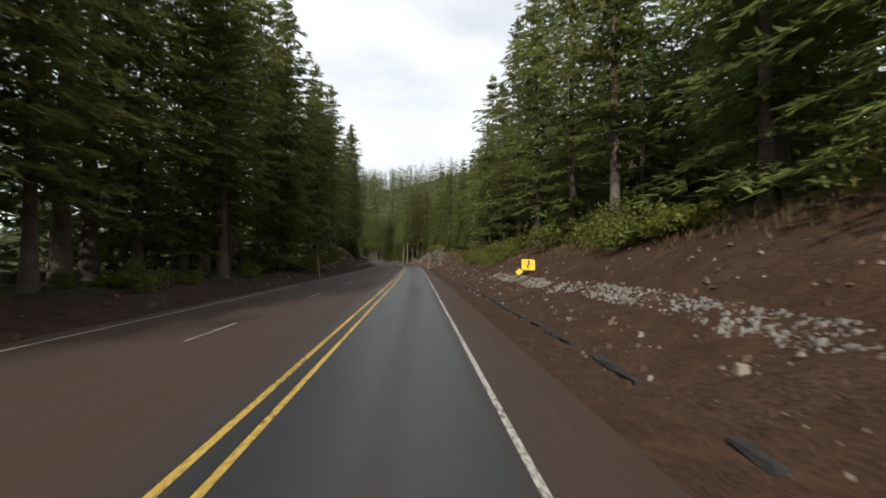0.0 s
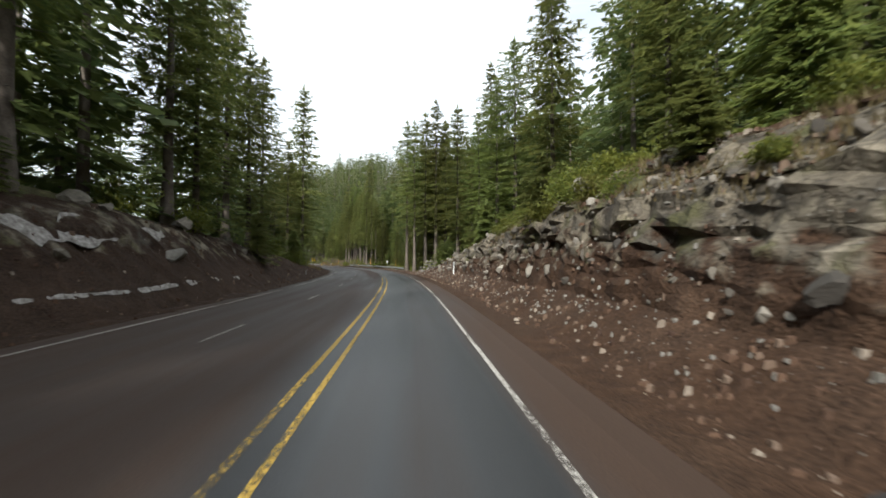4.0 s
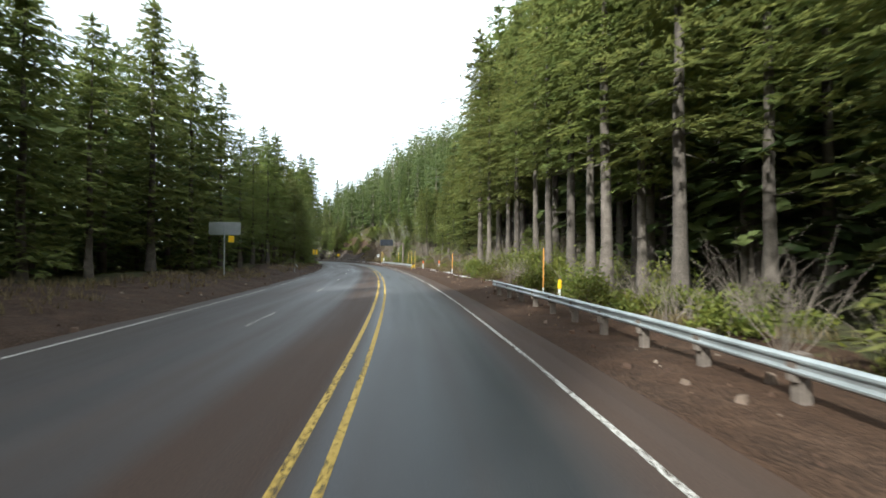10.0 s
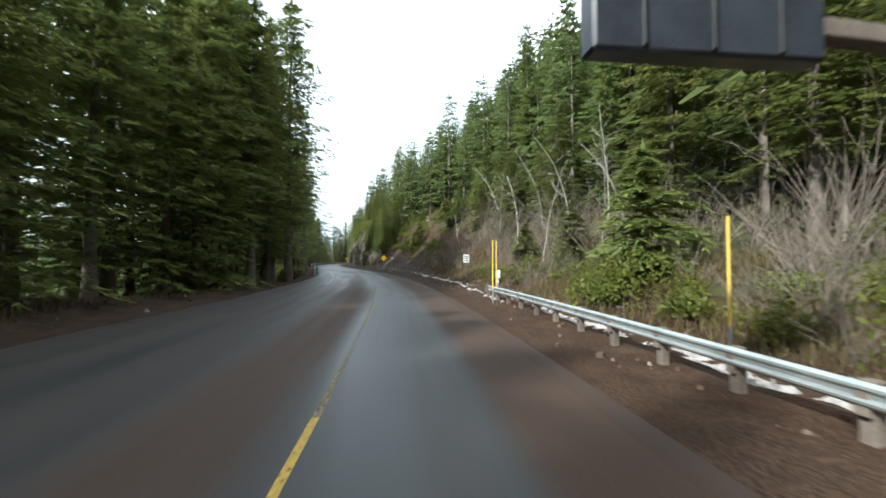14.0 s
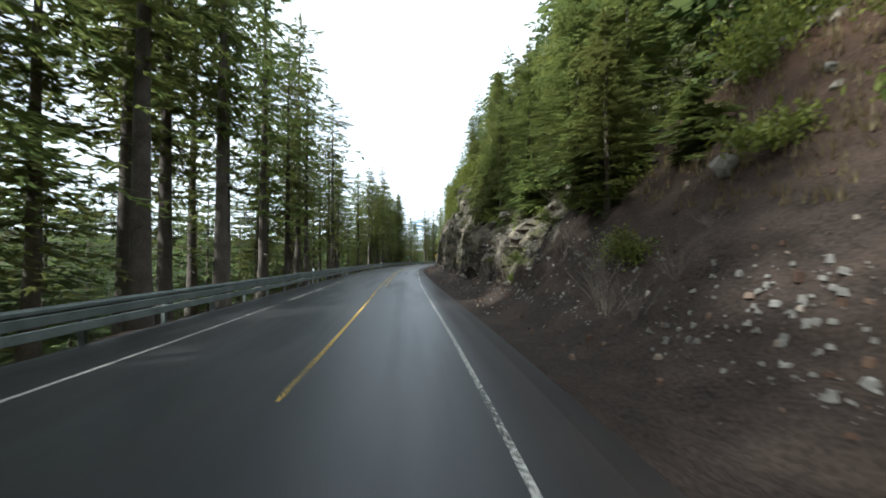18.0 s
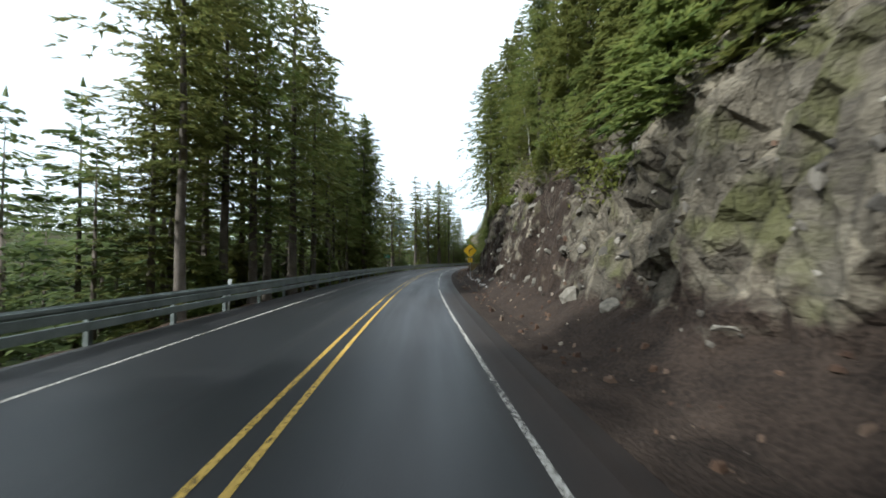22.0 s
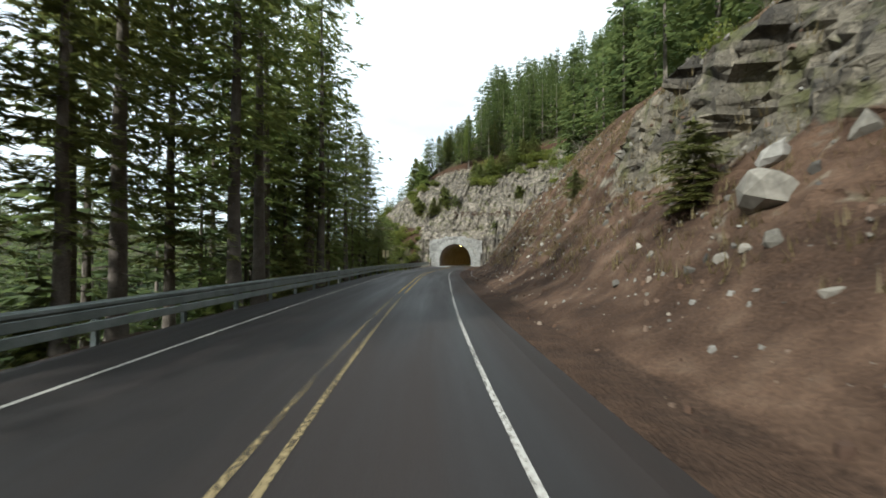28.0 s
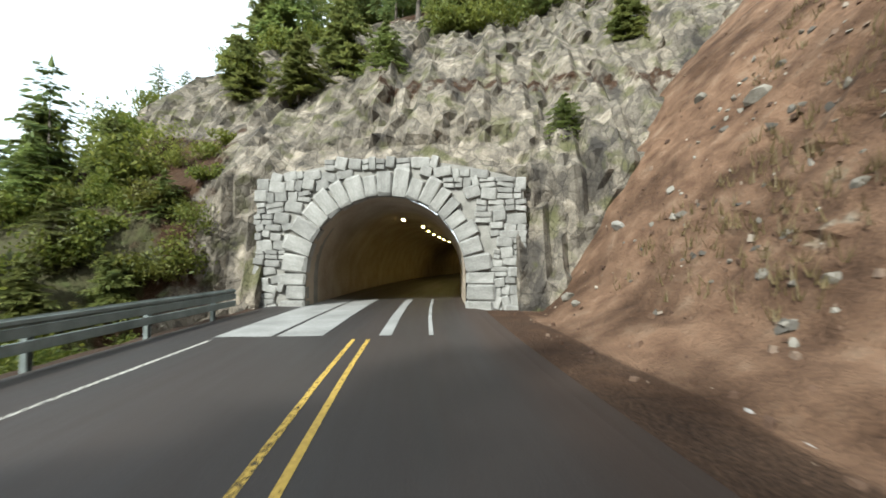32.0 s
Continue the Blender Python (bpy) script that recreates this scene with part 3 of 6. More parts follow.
def build_ground():
    along = np.r_[np.arange(-240, -12, 6), np.arange(-12, 400, .8), np.arange(400, 536, .2), np.arange(536, 724, .6), np.arange(724, 1000, 8)]
    rows = len(along)
    dense = np.linspace(5.6, 25, 160)
    gs, gu = np.repeat(along, 160), np.tile(dense, rows)
    gz = section_height(RIGHT, gs, gu).reshape(rows, 160)
    run = np.hypot(np.diff(dense)[None], np.diff(gz, axis=1))
    run = np.concatenate([np.zeros((rows, 1)), np.cumsum(run, 1)], 1)
    even = np.linspace(0, 1, 92)
    bank = np.array([np.interp(even * r[-1], r, dense) for r in run])       # even steps up the slope
    near = np.tile(np.r_[0, 2.5, 4.6], (rows, 1))
    far = np.tile(np.r_[27, 31, 38, 48, 62, 80, 110, 150, 220, 350, 600, 1500], (rows, 1))
    left = np.tile(-np.r_[3, 6, 7.2, 8.2, 9, 9.6, 10.2, 10.8, 11.4, 12, 12.6, 13.2, 14, 15, 16.5, 19, 23, 29, 38, 50, 70, 100, 150, 220, 350, 600, 1500][::-1], (rows, 1))
    u = np.concatenate([left, near, bank, far], 1)
    s = np.repeat(along[:, None], u.shape[1], 1)
    fs, fu = s.ravel(), u.ravel()
    xy, zz, r = broken(fs, fu)
    cols = u.shape[1]
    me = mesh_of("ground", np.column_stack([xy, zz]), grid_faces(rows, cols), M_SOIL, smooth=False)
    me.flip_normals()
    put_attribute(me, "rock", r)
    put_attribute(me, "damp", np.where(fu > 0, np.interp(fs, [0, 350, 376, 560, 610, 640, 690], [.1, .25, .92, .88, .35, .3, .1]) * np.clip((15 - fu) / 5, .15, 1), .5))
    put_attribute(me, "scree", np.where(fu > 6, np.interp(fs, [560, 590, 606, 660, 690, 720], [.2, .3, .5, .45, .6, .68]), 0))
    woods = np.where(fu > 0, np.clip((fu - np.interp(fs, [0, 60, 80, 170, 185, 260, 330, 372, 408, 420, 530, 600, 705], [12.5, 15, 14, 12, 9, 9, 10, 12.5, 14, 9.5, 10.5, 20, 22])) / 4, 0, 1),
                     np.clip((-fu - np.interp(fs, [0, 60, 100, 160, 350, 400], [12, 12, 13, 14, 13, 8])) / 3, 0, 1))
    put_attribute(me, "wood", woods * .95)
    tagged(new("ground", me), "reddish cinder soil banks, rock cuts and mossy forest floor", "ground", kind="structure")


def strip(name, s0, s1, u0, u1, z, mat, step=2.0, wave=0.0, shift=None):
    s = np.arange(s0, s1 + .01, step)
    us = np.arange(int(max(1, round((u1 - u0) / .7))) + 1) / max(1, round((u1 - u0) / .7)) * (u1 - u0) + u0
    g, h = np.meshgrid(s, us, indexing="ij")
    fs, fu = g.ravel(), h.ravel()
    w = fu + wave * wander(fs, fs * 0, 9, 4) + (np.interp(fs, *shift) if shift else 0)
    me = mesh_of(name, np.column_stack([place(fs, w), np.full(len(fs), z)]), grid_faces(len(s), len(us)), mat, uvs=np.column_stack([fu, fs]))
    me.flip_normals()
    return me, fs, fu


def build_road():
    s = np.arange(-100, 900, 2.0)
    us = np.r_[np.linspace(0, 1, 24)]
    lo = np.interp(s, [-100, 330, 375, 1000], [-8.9, -8.9, -6.6, -6.4])
    hi = np.interp(s, [-100, 1000], [4.6, 4.6])
    g = np.repeat(s, len(us))
    u = (lo[:, None] + (hi - lo)[:, None] * us).ravel()
    z = np.where(us == 0, -.05, np.where(us == 1, -.05, .02))
    me = mesh_of("road", np.column_stack([place(g, u), np.tile(z, len(s))]), grid_faces(len(s), len(us)), M_ROAD, uvs=np.column_stack([u, g]))
    me.flip_normals()
    # cinder dust: shoulders, between the lanes, little in the wheel tracks of the right lane
    shoulder = np.clip((u - np.interp(g, [110, 165, 200, 290, 320, 370, 392], [2.9, 2.8, 2.6, 2.6, 2.2, 2.2, 3.1])) / .6, 0, 1) * np.interp(g, [360, 385, 600, 640], [.97, .6, .6, .85])
    middle = np.clip(2.2 - np.abs(u + 1.4) / .6, 0, 1) * np.interp(g, [0, 120, 160, 340, 380, 900], [.5, .5, .95, .9, .1, .1])
    leftside = np.clip((-u - .4) / .6, 0, 1) * np.interp(g, [-100, 110, 165, 340, 380, 900], [.86, .82, .42, .3, .05, .0])
    lane = np.exp(-((u - 1.75) / .35) ** 2) * np.interp(g, [0, 100, 160, 900], [.35, .3, .1, .1])
    tail_end = np.interp(g, [-100, 480, 560, 690, 720], [0, 0, .35, .5, .2])
    edge = np.clip((-u - np.interp(g, [330, 375], [7.6, 4.3])) / .6, 0, 1) * np.interp(g, [330, 380], [.6, .15])
    put_attribute(me, "damp", np.interp(g, [-100, 360, 385, 610, 650, 690, 720], [.25, .25, 1.0, .95, .75, .5, .4]))
    put_attribute(me, "dust", np.maximum.reduce([shoulder, middle, leftside, lane, edge, tail_end]) - .02)
    tagged(new("road", me), "worn damp asphalt road dusted with red cinders", "road", kind="structure")


def build_lines():
    def paint(name, s0, s1, u0, u1, mat, label, shift=None):
        me, _, _ = strip(name, s0, s1, u0, u1, .028, mat, shift=shift)
        tagged(new(name, me), label, "road marking", kind="structure")
    paint("yellow_line", -40, 152, -.05, .06, M_YELLOW, "worn solid yellow centre line on asphalt")
    paint("yellow_line", 152, 224, -.05, .06, M_RUBBED, "almost rubbed-off centre line on asphalt")
    paint("yellow_line", 224, 320, -.05, .06, M_YELLOW, "worn solid yellow centre line on asphalt")
    paint("yellow_line", 320, 346, -.05, .06, M_RUBBED, "almost rubbed-off centre line on asphalt")
    paint("yellow_line", 430, 588, .12, .23, M_YELLOW, "worn solid yellow centre line on asphalt", ([385, 600, 650], [.18, .18, 0]))
    paint("yellow_line", 588, 628, .12, .23, M_RUBBED, "almost rubbed-off centre line on asphalt", ([385, 600, 650], [.18, .18, 0]))
    paint("yellow_line", 628, 696, .12, .23, M_YELLOW, "worn solid yellow centre line on asphalt", ([385, 600, 650], [.18, .18, 0]))
    paint("yellow_line", -40, 150, -.48, -.36, M_YELLOW, "worn solid yellow centre line on asphalt")
    paint("yellow_line", 222, 290, -.48, -.36, M_YELLOW, "worn solid yellow centre line on asphalt")
    paint("yellow_line", 404, 588, -.30, -.19, M_YELLOW, "worn solid yellow centre line on asphalt", ([385, 600, 650], [.18, .18, 0]))
    paint("yellow_line", 588, 628, -.30, -.19, M_RUBBED, "almost rubbed-off centre line on asphalt", ([385, 600, 650], [.18, .18, 0]))
    paint("yellow_line", 628, 696, -.30, -.19, M_YELLOW, "worn solid yellow centre line on asphalt", ([385, 600, 650], [.18, .18, 0]))
    paint("white_edge_line", -40, 314, -.05, .05, M_WHITE, "thin worn white edge line on asphalt", ([-40, 110, 165, 360, 400, 416, 432, 450, 468, 490, 510, 530, 550, 575, 610, 640, 690], [3.2, 3.2, 3.4, 3.4, 3.15, 3.15, 3.25, 3.5, 3.55, 3.5, 3.25, 3.15, 2.9, 2.85, 2.95, 3.2, 3.3]))
    paint("white_edge_line", 394, 666, -.05, .05, M_WHITE, "thin worn white edge line on asphalt", ([-40, 110, 165, 360, 400, 416, 432, 450, 468, 490, 510, 530, 550, 575, 610, 640, 690], [3.2, 3.2, 3.4, 3.4, 3.15, 3.15, 3.25, 3.5, 3.55, 3.5, 3.25, 3.15, 2.9, 2.85, 2.95, 3.2, 3.3]))
    paint("white_edge_line", -40, 272, -7.82, -7.70, M_WHITE, "thin worn white edge line on asphalt")
    paint("white_edge_line", 352, 697, -4.32, -4.21, M_WHITE, "thin worn white edge line on asphalt")
    s = 11.0 - 12.19 * 2
    while s < 300:
        me, _, _ = strip("lane_dash", s, s + 3.05, -4.16, -4.05, .028, M_WHITE, 1.016)
        tagged(new("lane_dash", me), "white lane dash on asphalt", "road marking", "lane dashes", "structure")
        s += 12.19


build_ground()
build_road()
build_lines()


# ---- conifers ----
def fir(seed, height, bare, spread, levels, per, sprays, ragged=0.25, droop=0.35, fine=True):
    """Needles of a fir as many small drooping sprays set on whorled boughs: vertices and faces."""
    rng = random.Random(seed)
    verts, faces = [], []
    h0 = height * bare
    ph = [rng.uniform(0, 6.28) for _ in range(4)]
    for k in range(levels):
        f = (k + rng.uniform(-.4, .4)) / levels
        z = h0 + (height - h0) * max(0.0, f) ** .92
        rest = max(0.0, 1 - (z - h0) / (height - h0))
        reach = spread * (rest ** .62) * (1 if f > .12 else .72) + .14
        for j in range(per):
            az = 2 * math.pi * (j + .5 * (k % 2) + rng.uniform(-.35, .35)) / per
            lobe = 1 + ragged * (.75 * math.sin(2 * az + ph[0] + z * .55) + .6 * math.sin(3 * az + ph[1] - z * .95) + .5 * math.sin(z * 1.7 + ph[2]))
            length = reach * lobe * (1 + rng.uniform(-ragged * 1.4, ragged))
            if rng.random() < .08:
                length *= .4
            rise = .2 - .3 * rest ** 2
            ca, sa = math.cos(az), math.sin(az)
            zb = z + rng.uniform(-.3, .3)
            fan = rng.uniform(.28, .46) * length                     # half width of the bough
            for q in range(sprays * 2 + 5 if fine else sprays):
                t = (q + .5 + rng.uniform(-.45, .45)) / (sprays * 2 + 5 if fine else sprays)
                r = length * (.14 + .86 * t)
                side = rng.uniform(-1, 1) * fan * (1.25 - t) * min(1, 2.6 * t + .2)
                x, y = r * ca - side * sa, r * sa + side * ca
                zz = zb + rise * r - droop * r * r / max(spread, .1) * .62 - abs(side) * .22 + rng.uniform(-.07, .07)
                if not fine:
                    ln = (.24 + .38 * length / max(1, sprays ** .5)) * rng.uniform(.7, 1.25)
                    wd = ln * rng.uniform(.34, .5)
                    a2 = az + rng.uniform(-.9, .9)
                    cx, sx = math.cos(a2), math.sin(a2)
                    dz, tilt = -rng.uniform(.1, .75) * ln, rng.uniform(-.5, .5) * wd
                    tip = (x + cx * ln, y + sx * ln, zz + dz)
                    lf = (x + .35 * cx * ln - sx * wd, y + .35 * sx * ln + cx * wd, zz + dz * .2 + tilt - .12 * ln)
                    rt = (x + .35 * cx * ln + sx * wd, y + .35 * sx * ln - cx * wd, zz + dz * .2 - tilt - .12 * ln)
                    back = (x - .45 * cx * ln, y - .45 * sx * ln, zz + .06 * ln)
                    b = len(verts)
                    verts += [back, rt, tip, lf]
                    faces += [(b, b + 1, b + 2), (b, b + 2, b + 3)]
                    continue
                ln = min(.56, .22 + .10 * length + .1 * rest) * rng.uniform(.7, 1.3)
                a2 = az + side / max(fan, .05) * .7 + rng.uniform(-.45, .45)
                for w in range(4):                                   # a tuft of side twigs, hanging a little
                    a3 = a2 + (0, .75, -.75, rng.uniform(-1.6, 1.6))[w] + rng.uniform(-.2, .2)
                    s3 = ln * (1, .8, .8, .7)[w]
                    back = (.35, .15, .15, .3)[w] * s3
                    cx, sx = math.cos(a3), math.sin(a3)
                    nx = rng.uniform(.13, .21) * s3
                    dz, roll = -rng.uniform(-.1, .7) * s3, rng.uniform(-.5, .5) * nx
                    b = len(verts)
                    verts += [(x - cx * back - sx * nx, y - sx * back + cx * nx, zz + roll), (x - cx * back + sx * nx, y - sx * back - cx * nx, zz - roll),
                              (x + cx * s3, y + sx * s3, zz + dz)]
                    faces.append((b, b + 1, b + 2))
    b = len(verts)
    verts += [(.25, 0, height - .5), (-.12, .2, height - .5), (-.12, -.2, height - .5), (0, 0, height + .5)]
    faces += [(b, b + 1, b + 3), (b + 1, b + 2, b + 3), (b + 2, b, b + 3)]
    return verts, faces


def trunk_mesh(seed, height, r0, stubs=8, bare=.3, sides=8):
    """A tapered, slightly wavering trunk with flared foot and dead stubs."""
    rng = random.Random(seed)
    bm = bmesh.new()
    rings, n = [], 9
    for k in range(n + 1):
        f = k / n
        r = r0 * (1 - .93 * f) * (1 + .45 * math.exp(-f * 40))
        ox, oy = (rng.uniform(-1, 1) * .05 * height / 25 * (0 < f < 1) for _ in range(2))
        rings.append([bm.verts.new((ox + r * math.cos(2 * math.pi * j / sides), oy + r * math.sin(2 * math.pi * j / sides), f * height - (.5 if k == 0 else 0))) for j in range(sides)])
    for a, b in zip(rings, rings[1:]):
        for j in range(sides):
            bm.faces.new((a[j], a[(j + 1) % sides], b[(j + 1) % sides], b[j]))
    for _ in range(stubs):
        z = height * rng.uniform(.12, bare + .25)
        az, ln = rng.uniform(0, 6.28), rng.uniform(.4, 1.9)
        rod(bm, (0, 0, z), (ln * math.cos(az), ln * math.sin(az), z - ln * rng.uniform(-.1, .45)), .045, .012, 4)
    me = bpy.data.meshes.new("trunk")
    bm.to_mesh(me)
    bm.free()
    me.materials.append(M_BARK)
    me.polygons.foreach_set("use_smooth", [True] * len(me.polygons))
    return me


FIRS = []
for n, (h, bare, spread, levels, per, sprays, r0) in enumerate((
        (30, .13, 5.2, 35, 8, 6, .38), (34, .20, 5.2, 36, 8, 6, .44), (27, .08, 4.8, 33, 8, 6, .34),
        (31, .23, 5.0, 33, 8, 6, .40), (24, .06, 4.6, 31, 8, 6, .30), (33, .18, 4.5, 35, 7, 6, .36))):
    v, f = fir(100 + n, h, bare, spread, levels, per, sprays, .3)
    FIRS.append((h, trunk_mesh(200 + n, h * .97, r0, 10 if bare > .15 else 4, bare), mesh_of("crown", v, f, M_FIR)))
THIN = []                      # ragged, half-bare trees on the valley side
for n, (h, bare, spread, levels, per, sprays, r0) in enumerate(((30, .28, 5.0, 22, 6, 6, .40), (33, .36, 4.8, 22, 6, 6, .44), (28, .24, 4.8, 21, 6, 6, .36))):
    v, f = fir(150 + n, h, bare, spread, levels, per, sprays, .42, .45)
    THIN.append((h, trunk_mesh(250 + n, h * .98, r0, 16, bare), mesh_of("crown", v, f, M_FIR)))
BARE = []                      # tall trees with long clear trunks
for n, (h, bare, spread, levels, per, sprays, r0) in enumerate(((34, .30, 4.6, 30, 7, 6, .38), (36, .33, 4.6, 30, 7, 6, .36), (32, .27, 4.7, 28, 7, 6, .36))):
    v, f = fir(170 + n, h, bare, spread, levels, per, sprays, .35, .42)
    BARE.append((h, trunk_mesh(270 + n, h * .98, r0, 14, bare), mesh_of("crown", v, f, M_FIR)))
YOUNG = []
for n, (h, spread) in enumerate(((5, 1.9), (3.2, 1.5), (8, 2.6))):
    v, f = fir(180 + n, h, .03, spread, 18, 7, 6, .3, .4)
    YOUNG.append((h, trunk_mesh(280 + n, h * .95, .09, 0, .1, 5), mesh_of("crown", v, f, M_FIR)))
LABELS = {"f": "tall dark green fir with a brown trunk on the forest floor", "t": "ragged thin-crowned fir rising from the valley side",
          "b": "tall fir with a long bare grey-brown trunk", "y": "young bright green fir on the roadside bank"}
tree_masters = {}
tree_count = [0]


def tree(kind, n, s, u, height=None, sink=.25, lean=0.0):
    bank = {"f": FIRS, "t": THIN, "b": BARE, "y": YOUNG}[kind]
    n %= len(bank)
    h, trunk, crown = bank[n]
    base = place3(s, u)
    k = (height or h) / h
    wide = k ** .75 if k < 1 else k ** .6
    m = Matrix.Translation(base - Vector((0, 0, sink))) @ pose(0, 0, 0, lean, 0, (n * 77 + s * 13.7 + u * 31) % 360) @ Matrix.Diagonal((wide, wide, k, 1))
    ob = thing("tree" if kind != "y" else "young_tree", LABELS[kind], "tree", m, "roadside trees")
    piece("trunk", trunk, ob)
    piece("crown", crown, ob)
    tree_count[0] += 1
    return ob


TOPS = [  # s, u, height of the top: the trees that stand out
    (81, -15, 37.4), (105, -14, 37.6), (83, -25.5, 35.9), (133, 26, 40.9), (190, -14.6, 41), (169, 21, 40.6), (154, 19.5, 36.3),
    (219, -15, 31), (224, -17, 33), (230, -15.5, 30), (227, -20, 32),
    (284, 19, 37), (290, 20.5, 40), (279, 18.5, 39), (297, 20, 41),
    (290, -15.2, 19), (297, -15.5, 22), (303, -16, 23), (308, -15.5, 21), (285, -16, 18),
    (228, 33.5, 50), (238, 30, 48.7), (291, 28.4, 52), (279, 36, 49), (356, -13.5, 33), (348, -19.5, 27), (338, -14, 24),
    (366, -9.5, 35), (485, 28, 50.9), (515, -9.3, 29.7), (470, -13.9, 23), (467, -17.5, 26.8), (456, -14.6, 24.5), (479, -10.5, 14.3), (511, -14.3, 22),
    (572, 17.5, 33), (580, 16.8, 35), (589, 18, 37), (597, 17.4, 34), (604, 20.5, 37), (566, 20, 33), (622, -12.3, 31), (643, -9.5, 33.6), (632, -10.5, 33), (637.5, -12.5, 34), (627, -9.6, 32), (648, -12.2, 33), (554, -10.8, 24.3), (529, -13.5, 26)]
for n, (s, u, top) in enumerate(TOPS):
    z = float(land(s, u)[0])
    tree("t" if u < 0 and s > 380 else "f", n, s, u, min(46, top - z))

for n, (s, u, h) in enumerate(((190, 8.6, 36), (184, 9.0, 34), (181, 10.8, 35), (179, 12.6, 37), (237, 11.5, 22), (245, 12.4, 27), (250, 12, 30),
                               (531.5, 9.7, 24), (535, 9.6, 26), (529, 11.4, 23), (538.5, 11.2, 24), (527, 12.6, 22), (534, 13, 25), (542, 13.4, 22))):
    tree("b", n, s, u, h)
rng = random.Random(7)
FRONT = [  # stretch, nearest and farthest offset, how many, kind, heights
    (-10, 75, -13.5, -20, 22, "f", 24, 36), (75, 160, -15, -22, 20, "f", 20, 34), (160, 215, -15, -22, 10, "f", 18, 28), (215, 318, -15.5, -23, 36, "f", 14, 21),
    (318, 330, -12.5, -18, 7, "f", 13, 17), (330, 345, -12, -18, 8, "f", 18, 24), (345, 372, -11, -17, 12, "f", 24, 32), (372, 470, -9.5, -17, 20, "t", 22, 36), (372, 440, -12, -20, 6, "f", 20, 30), (398, 448, -9, -14, 7, "t", 26, 34), (452, 482, -9, -14, 6, "t", 21, 28), (500, 532, -9.5, -13, 3, "t", 24, 31), (545, 562, -9.2, -14, 6, "f", 26, 33), (470, 580, -10, -17, 16, "t", 20, 32), (470, 590, -12, -20, 9, "f", 15, 25), (500, 560, -10.5, -15, 6, "b", 22, 32), (606, 660, -10.5, -18, 14, "t", 20, 33), (608, 640, -12, -20, 4, "f", 18, 28), (640, 656, -11, -18, 4, "f", 18, 28), (654, 675, -10.5, -17, 5, "f", 20, 28), (675, 694, -11, -20, 7, "f", 10, 17), (702, 730, -21, -34, 5, "f", 19, 24),
    (-5, 80, 15, 22, 14, "f", 24, 36), (80, 165, 16, 24, 14, "f", 16, 28), (165, 192, 13.5, 21, 8, "f", 20, 34), (195, 238, 12.5, 21, 16, "f", 12, 18), (236, 262, 12.5, 20, 10, "b", 24, 33), (260, 282, 13, 17, 10, "b", 24, 33), (284, 318, 16.5, 23, 16, "f", 14, 26), (318, 372, 15, 22, 12, "f", 10, 19),
    (372, 412, 20, 28, 6, "f", 14, 24), (412, 440, 9.5, 15, 12, "f", 7, 14), (440, 485, 13, 19, 8, "f", 8, 15), (485, 535, 10.5, 17, 16, "f", 8, 16), (535, 700, 22, 30, 10, "f", 12, 22), (300, 318, -13, -20, 7, "f", 15, 20)]
taken = [place(s, u) for s, u, _ in TOPS] + [place(190, 9), place(183, 9.5), place(533, 10), place(563, -10), place(557, -9.5), place(560, -12), place(553, -9)]
behind = []                    # trees in the second row, joined to the woods
for s0, s1, u0, u1, count, kind, h0, h1 in FRONT:
    tries = made = 0
    while made < count and tries < count * 20:
        tries += 1
        s, u = rng.uniform(s0, s1), u0 + (u1 - u0) * rng.random() ** 1.4
        p = place(s, u)
        if u < 0 and (483 < s < 499 or 563 < s < 572):     # gaps with a view over the valley
            continue
        if min((p[0] - q[0]) ** 2 + (p[1] - q[1]) ** 2 for q in taken) < 7:
            continue
        taken.append(p)
        made += 1
        if abs(u) > (22.5 if s < 60 or 300 < s < 372 else 17.6):
            behind.append((p[0], p[1], float(land(s, u)[0]) - .3, rng.uniform(h0, h1)))
        else:
            tree(kind, rng.randrange(6), s, u, rng.uniform(h0, h1))


